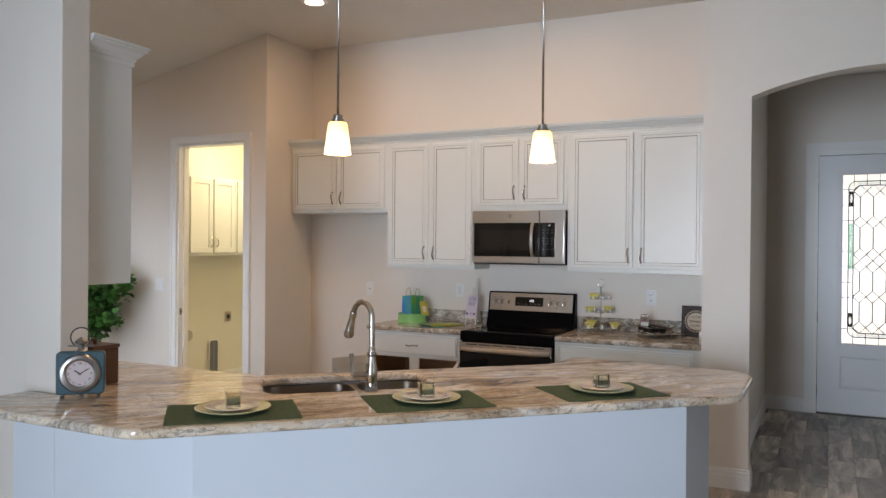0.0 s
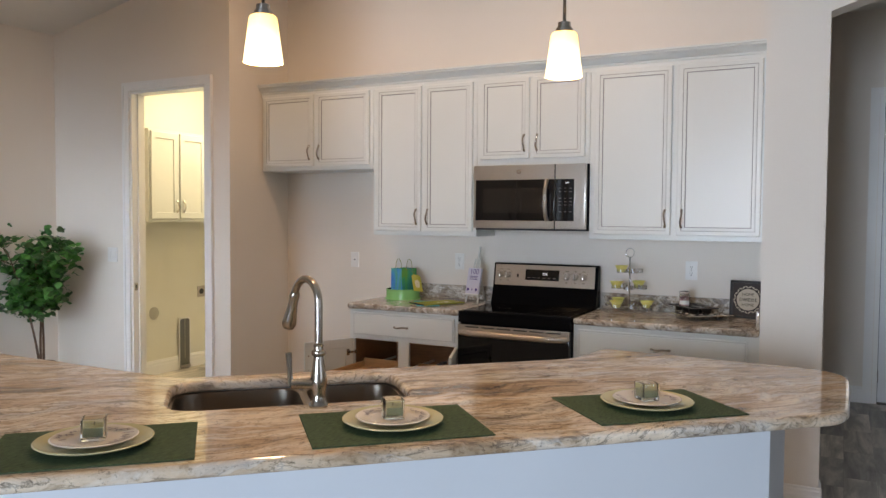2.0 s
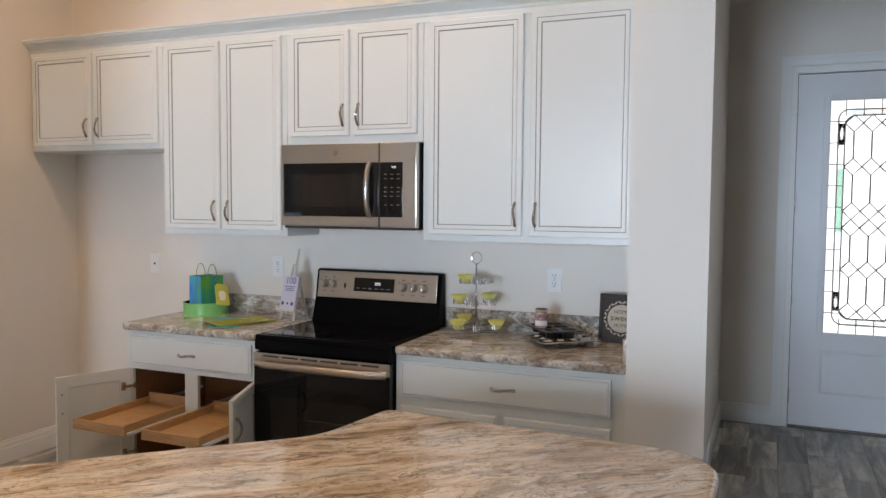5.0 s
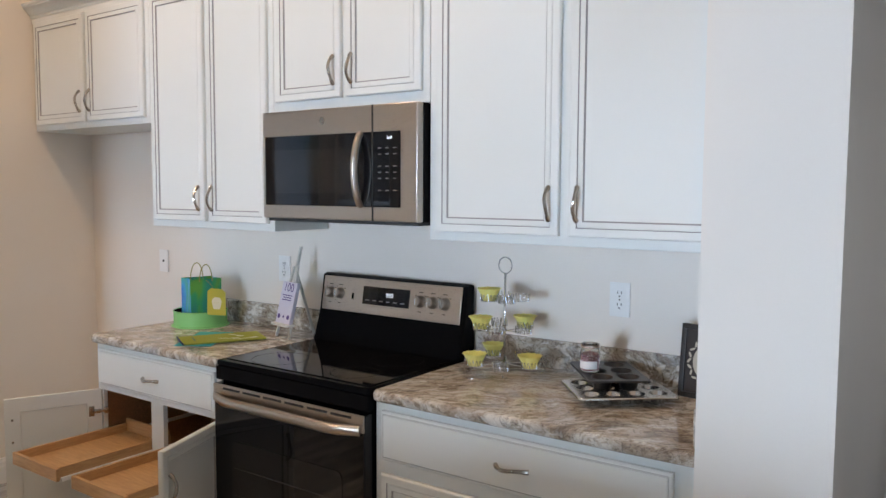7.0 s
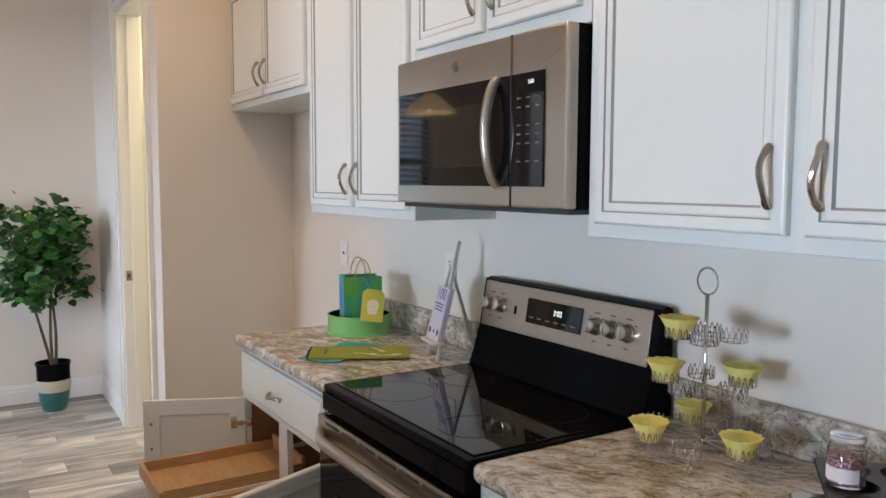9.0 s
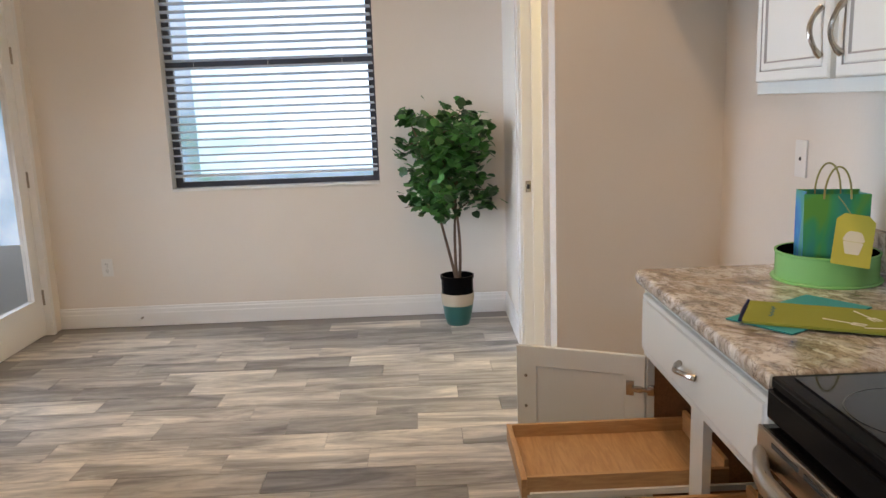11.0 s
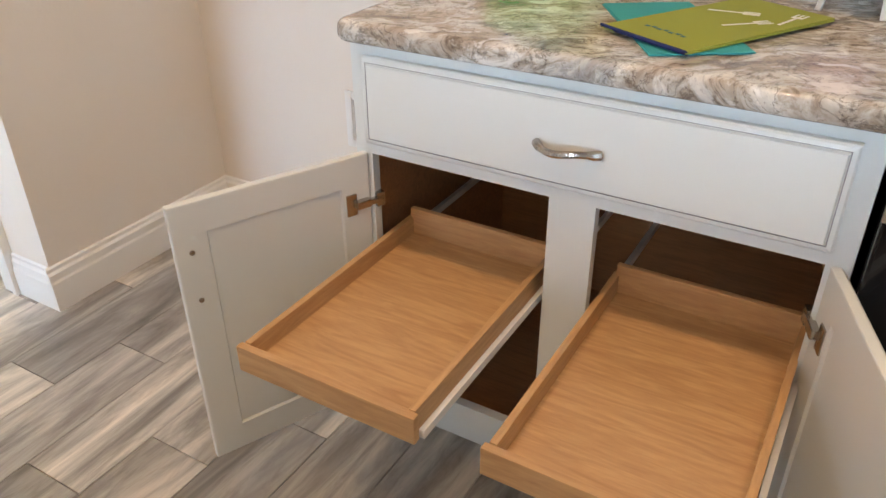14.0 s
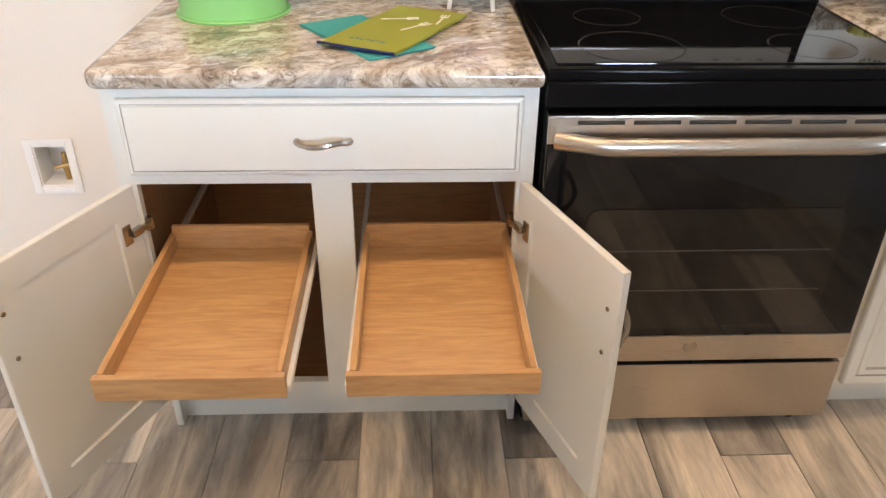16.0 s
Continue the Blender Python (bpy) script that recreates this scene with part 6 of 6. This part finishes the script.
def muffin_tin(name, cx, cy, z0, ang, nx, ny, pitch, rad, depth, mat, label, tilt=(0, 0)):
    """A pan with round cups hung under a flat rolled-edge top."""
    w, h = nx * pitch / 2 + 0.012, ny * pitch / 2 + 0.012
    t = thing(name, (cx, cy, z0), label, "muffin tin")
    M = pose(cx, cy, z0, tilt[0], tilt[1], ang)
    zt = depth
    bm = bmesh.new()
    outer = rounded([(-w, -h), (w, -h), (w, h), (-w, h)], [0.02] * 4, 4)
    edges = []
    ov = [bm.verts.new((x, y, zt)) for x, y in outer]
    for k in range(len(ov)):
        edges.append(bm.edges.new((ov[k], ov[(k + 1) % len(ov)])))
    N = 20
    cells = []
    for i in range(nx):
        for j in range(ny):
            x, y = (i - (nx - 1) / 2) * pitch, (j - (ny - 1) / 2) * pitch
            vs = [bm.verts.new((x + rad * math.cos(2 * math.pi * k / N), y + rad * math.sin(2 * math.pi * k / N), zt)) for k in range(N)]
            for k in range(N):
                edges.append(bm.edges.new((vs[k], vs[(k + 1) % N])))
            cells.append((x, y))
    bmesh.ops.triangle_fill(bm, use_beauty=True, use_dissolve=False, edges=edges)
    rim = [bm.verts.new((x * 1.03, y * 1.04, zt - 0.004)) for x, y in outer]
    for k in range(len(ov)):
        bm.faces.new((ov[k], ov[(k + 1) % len(ov)], rim[(k + 1) % len(ov)], rim[k]))
    o = part("pan", moved(bm, M), mat, t)
    mo = o.modifiers.new("thick", "SOLIDIFY")
    mo.thickness = 0.001
    for x, y in cells:
        wall = [(rad * 0.72, 0.002), (rad * 0.77, 0.005), (rad * 0.98, zt - 0.003), (rad + 0.0015, zt + 0.0006)]
        cup = lathe([(0, 0.002)] + wall + [(q - 0.0012, z + 0.0004) for q, z in wall[::-1]] + [(0, 0.0032)], n=N)
        part("cup", moved(cup, M @ Matrix.Translation((x, y, 0))), mat, t)
    return M


muffin_tin("muffin_tin", -1.012, 6.455, TOP + 0.0005, 40, 4, 3, 0.068, 0.026, 0.030, TIN, "silver twelve-cup mini muffin tin on the counter")
DARKTIN = brushed("dark_nonstick_steel", (0.075, 0.070, 0.068), 0.36, (5, 5, 5))
muffin_tin("muffin_tin", -1.065, 6.505, TOP + 0.0315, 38, 2, 3, 0.082, 0.034, 0.036, DARKTIN, "dark nonstick six-cup muffin tin stacked on another tin")


def jar():
    cx, cy, z = -1.112, 6.470, TOP + 0.068
    j = thing("sprinkle_jar", (cx, cy, z), "small clip-top glass jar of pink sprinkles with a label", "jar")
    JG = material("clear_jar_glass", (0.97, 0.98, 0.98), 0.03)
    JG.node_tree.nodes["Principled BSDF"].inputs["Transmission Weight"].default_value = 1.0
    SPR = material("pink_red_sprinkles", (0.35, 0.10, 0.16), 0.6)
    set_color(SPR, ramp(SPR, noise_tex(SPR, coords(SPR), 260, 2), [(0.38, (0.25, 0.03, 0.07)), (0.5, (0.50, 0.22, 0.28)), (0.62, (0.68, 0.55, 0.52))]))
    part("glass", lathe([(0, 0), (0.029, 0), (0.031, 0.003), (0.031, 0.062), (0.026, 0.070), (0.027, 0.076), (0.0255, 0.076), (0.0245, 0.070), (0.0290, 0.061), (0.0290, 0.004), (0, 0.003)], (cx, cy, z), 28), JG, j)
    part("sprinkles", lathe([(0, 0.0035), (0.0283, 0.0045), (0.0283, 0.052), (0.02, 0.056), (0, 0.058)], (cx, cy, z), 28), SPR, j, "pink and red sprinkles")
    part("lid", lathe([(0, 0.077), (0.029, 0.077), (0.030, 0.079), (0.029, 0.086), (0.02, 0.090), (0, 0.091)], (cx, cy, z), 28), JG, j, "glass lid")
    part("seal", lathe([(0.026, 0.0765), (0.029, 0.0765), (0.029, 0.0785), (0.026, 0.0785)], (cx, cy, z), 28), material("peach_rubber_seal", (0.55, 0.36, 0.28), 0.6), j)
    part("clasp", tube([(cx + 0.031 * math.cos(a), cy + 0.031 * math.sin(a), z + 0.070 + 0.006 * math.sin(3 * a)) for a in [2 * math.pi * k / 24 for k in range(24)]], 0.0012, 6, closed=True), CHROME, j, "wire clasp")
    lb = bmesh.new()
    n = 14
    a0 = radians(-140)
    lo = [lb.verts.new((cx + 0.0315 * math.cos(a0 + k * radians(120) / n), cy + 0.0315 * math.sin(a0 + k * radians(120) / n), z + 0.010)) for k in range(n + 1)]
    hi = [lb.verts.new((v.co.x, v.co.y, z + 0.034)) for v in lo]
    for k in range(n):
        lb.faces.new((lo[k], lo[k + 1], hi[k + 1], hi[k]))
    part("label", lb, paint("white_paper_label", (0.75, 0.72, 0.72), 0.6, 50, 0.05), j, "white handwritten label")


jar()


def sweet_sign():
    x0, w, y, h = -0.872, 0.205, 6.585, 0.225
    s = thing("framed_sign", (x0 + w / 2, y, TOP), "black square framed sign with a cream wreath circle", "sign")
    M = pose(x0, y, TOP + 0.001, -7, 0, -4)
    FRM = wood("black_stained_frame", (0.022, 0.016, 0.013), (0.010, 0.008, 0.007), (20, 20, 20), 0.5)
    part("frame", moved(B((0, w, 0, 0.022, 0, 0.016), (0, w, 0, 0.022, h - 0.016, h), (0, 0.016, 0, 0.022, 0.016, h - 0.016), (w - 0.016, w, 0, 0.022, 0.016, h - 0.016), bevel=0.002), M), FRM, s)
    part("board", moved(B((0.014, w - 0.014, 0.008, 0.016, 0.014, h - 0.014)), M), paint("dark_brown_board", (0.030, 0.018, 0.014), 0.6), s)
    CR = paint("cream_sign_paint", (0.55, 0.47, 0.36), 0.6, 60, 0.1)
    INK = bpy.data.materials["black_dial_ink"]
    c = M @ pose(w / 2, 0.0075, h / 2, 90)
    part("disc", moved(lathe([(0, 0.001), (0.063, 0.001), (0.064, 0)], n=40), c), CR, s, "cream painted disc")
    lv = bmesh.new()
    for k in range(26):
        a = 2 * math.pi * k / 26
        b = lathe([(0, 0.0008), (0.006, 0.0006), (0.0065, 0)], n=7)
        join(lv, b, Matrix.Translation((0.076 * math.cos(a), 0.076 * math.sin(a), 0)) @ Matrix.Rotation(a + (0.9 if k % 2 else 2.2), 4, "Z") @ Matrix.Diagonal((1.5, 0.6, 1, 1)))
    part("wreath", moved(lv, c), CR, s, "cream painted leaf wreath")
    part("lettering", moved(text_mesh("HOME", 0.024), c @ pose(0, 0.030, 0.0016)), INK, s)
    part("lettering", moved(text_mesh("sweet", 0.042), c @ pose(0, 0.002, 0.0016)), INK, s)
    part("lettering", moved(text_mesh("HOME", 0.024), c @ pose(0, -0.032, 0.0016)), INK, s)


sweet_sign()


# ---- floor tiles ----
def tiles():
    """Wood-look tiles laid along y, each row a third of a tile further on."""
    W, L, G = 0.172, 0.575, 0.0025
    floor = bpy.data.objects["floor"]
    mesh = finish(B((0, W - G, 0, L - G, -0.006, 0.0)), "tile", PLANK, False)
    far = bmesh.new()
    n = 0
    for i in range(-36, 28):
        x = -4.363 + 26 * W + i * W
        for j in range(-17, 16):
            y = 5.06 + j * L + (0.19 * (i + 26)) % L
            cx, cy = x + W / 2, y + L / 2
            if x < -6.4 or x > 4.5 or y < -4.0 or cy > 8.95 or (cx < -5.1 and cy < 2.9) or (-4.5 < cx < -0.55 and cy > 6.75):
                continue
            near = (-6.3 < cx < -1.55 and 3.75 < cy < 6.7 and not (cx > -2.3 and cy < 4.9)) or (-0.5 < cx < 1.1 and 6.0 < cy < 8.95)
            if near and n < 300:
                t = bpy.data.objects.new("floor_tile", mesh)
                scene.collection.objects.link(t)
                t.parent = floor
                t.location = (x, y, 0)
                n += 1
            else:
                vs = [far.verts.new(p) for p in ((x, y, 0), (x + W - G, y, 0), (x + W - G, y + L - G, 0), (x, y + L - G, 0))]
                lo = [far.verts.new((v.co.x, v.co.y, -0.006)) for v in vs]
                far.faces.new(vs)
                for k in range(4):
                    far.faces.new((vs[k], lo[k], lo[(k + 1) % 4], vs[(k + 1) % 4]))
    me = bpy.data.meshes.new("far_tiles")
    far.to_mesh(me)
    far.free()
    me.materials.append(PLANK_FAR)
    o = new("floor_tiles", me)
    o.parent = floor
    tagged(o, "grey-brown wood-look floor tiles", kind="stuff")


tiles()
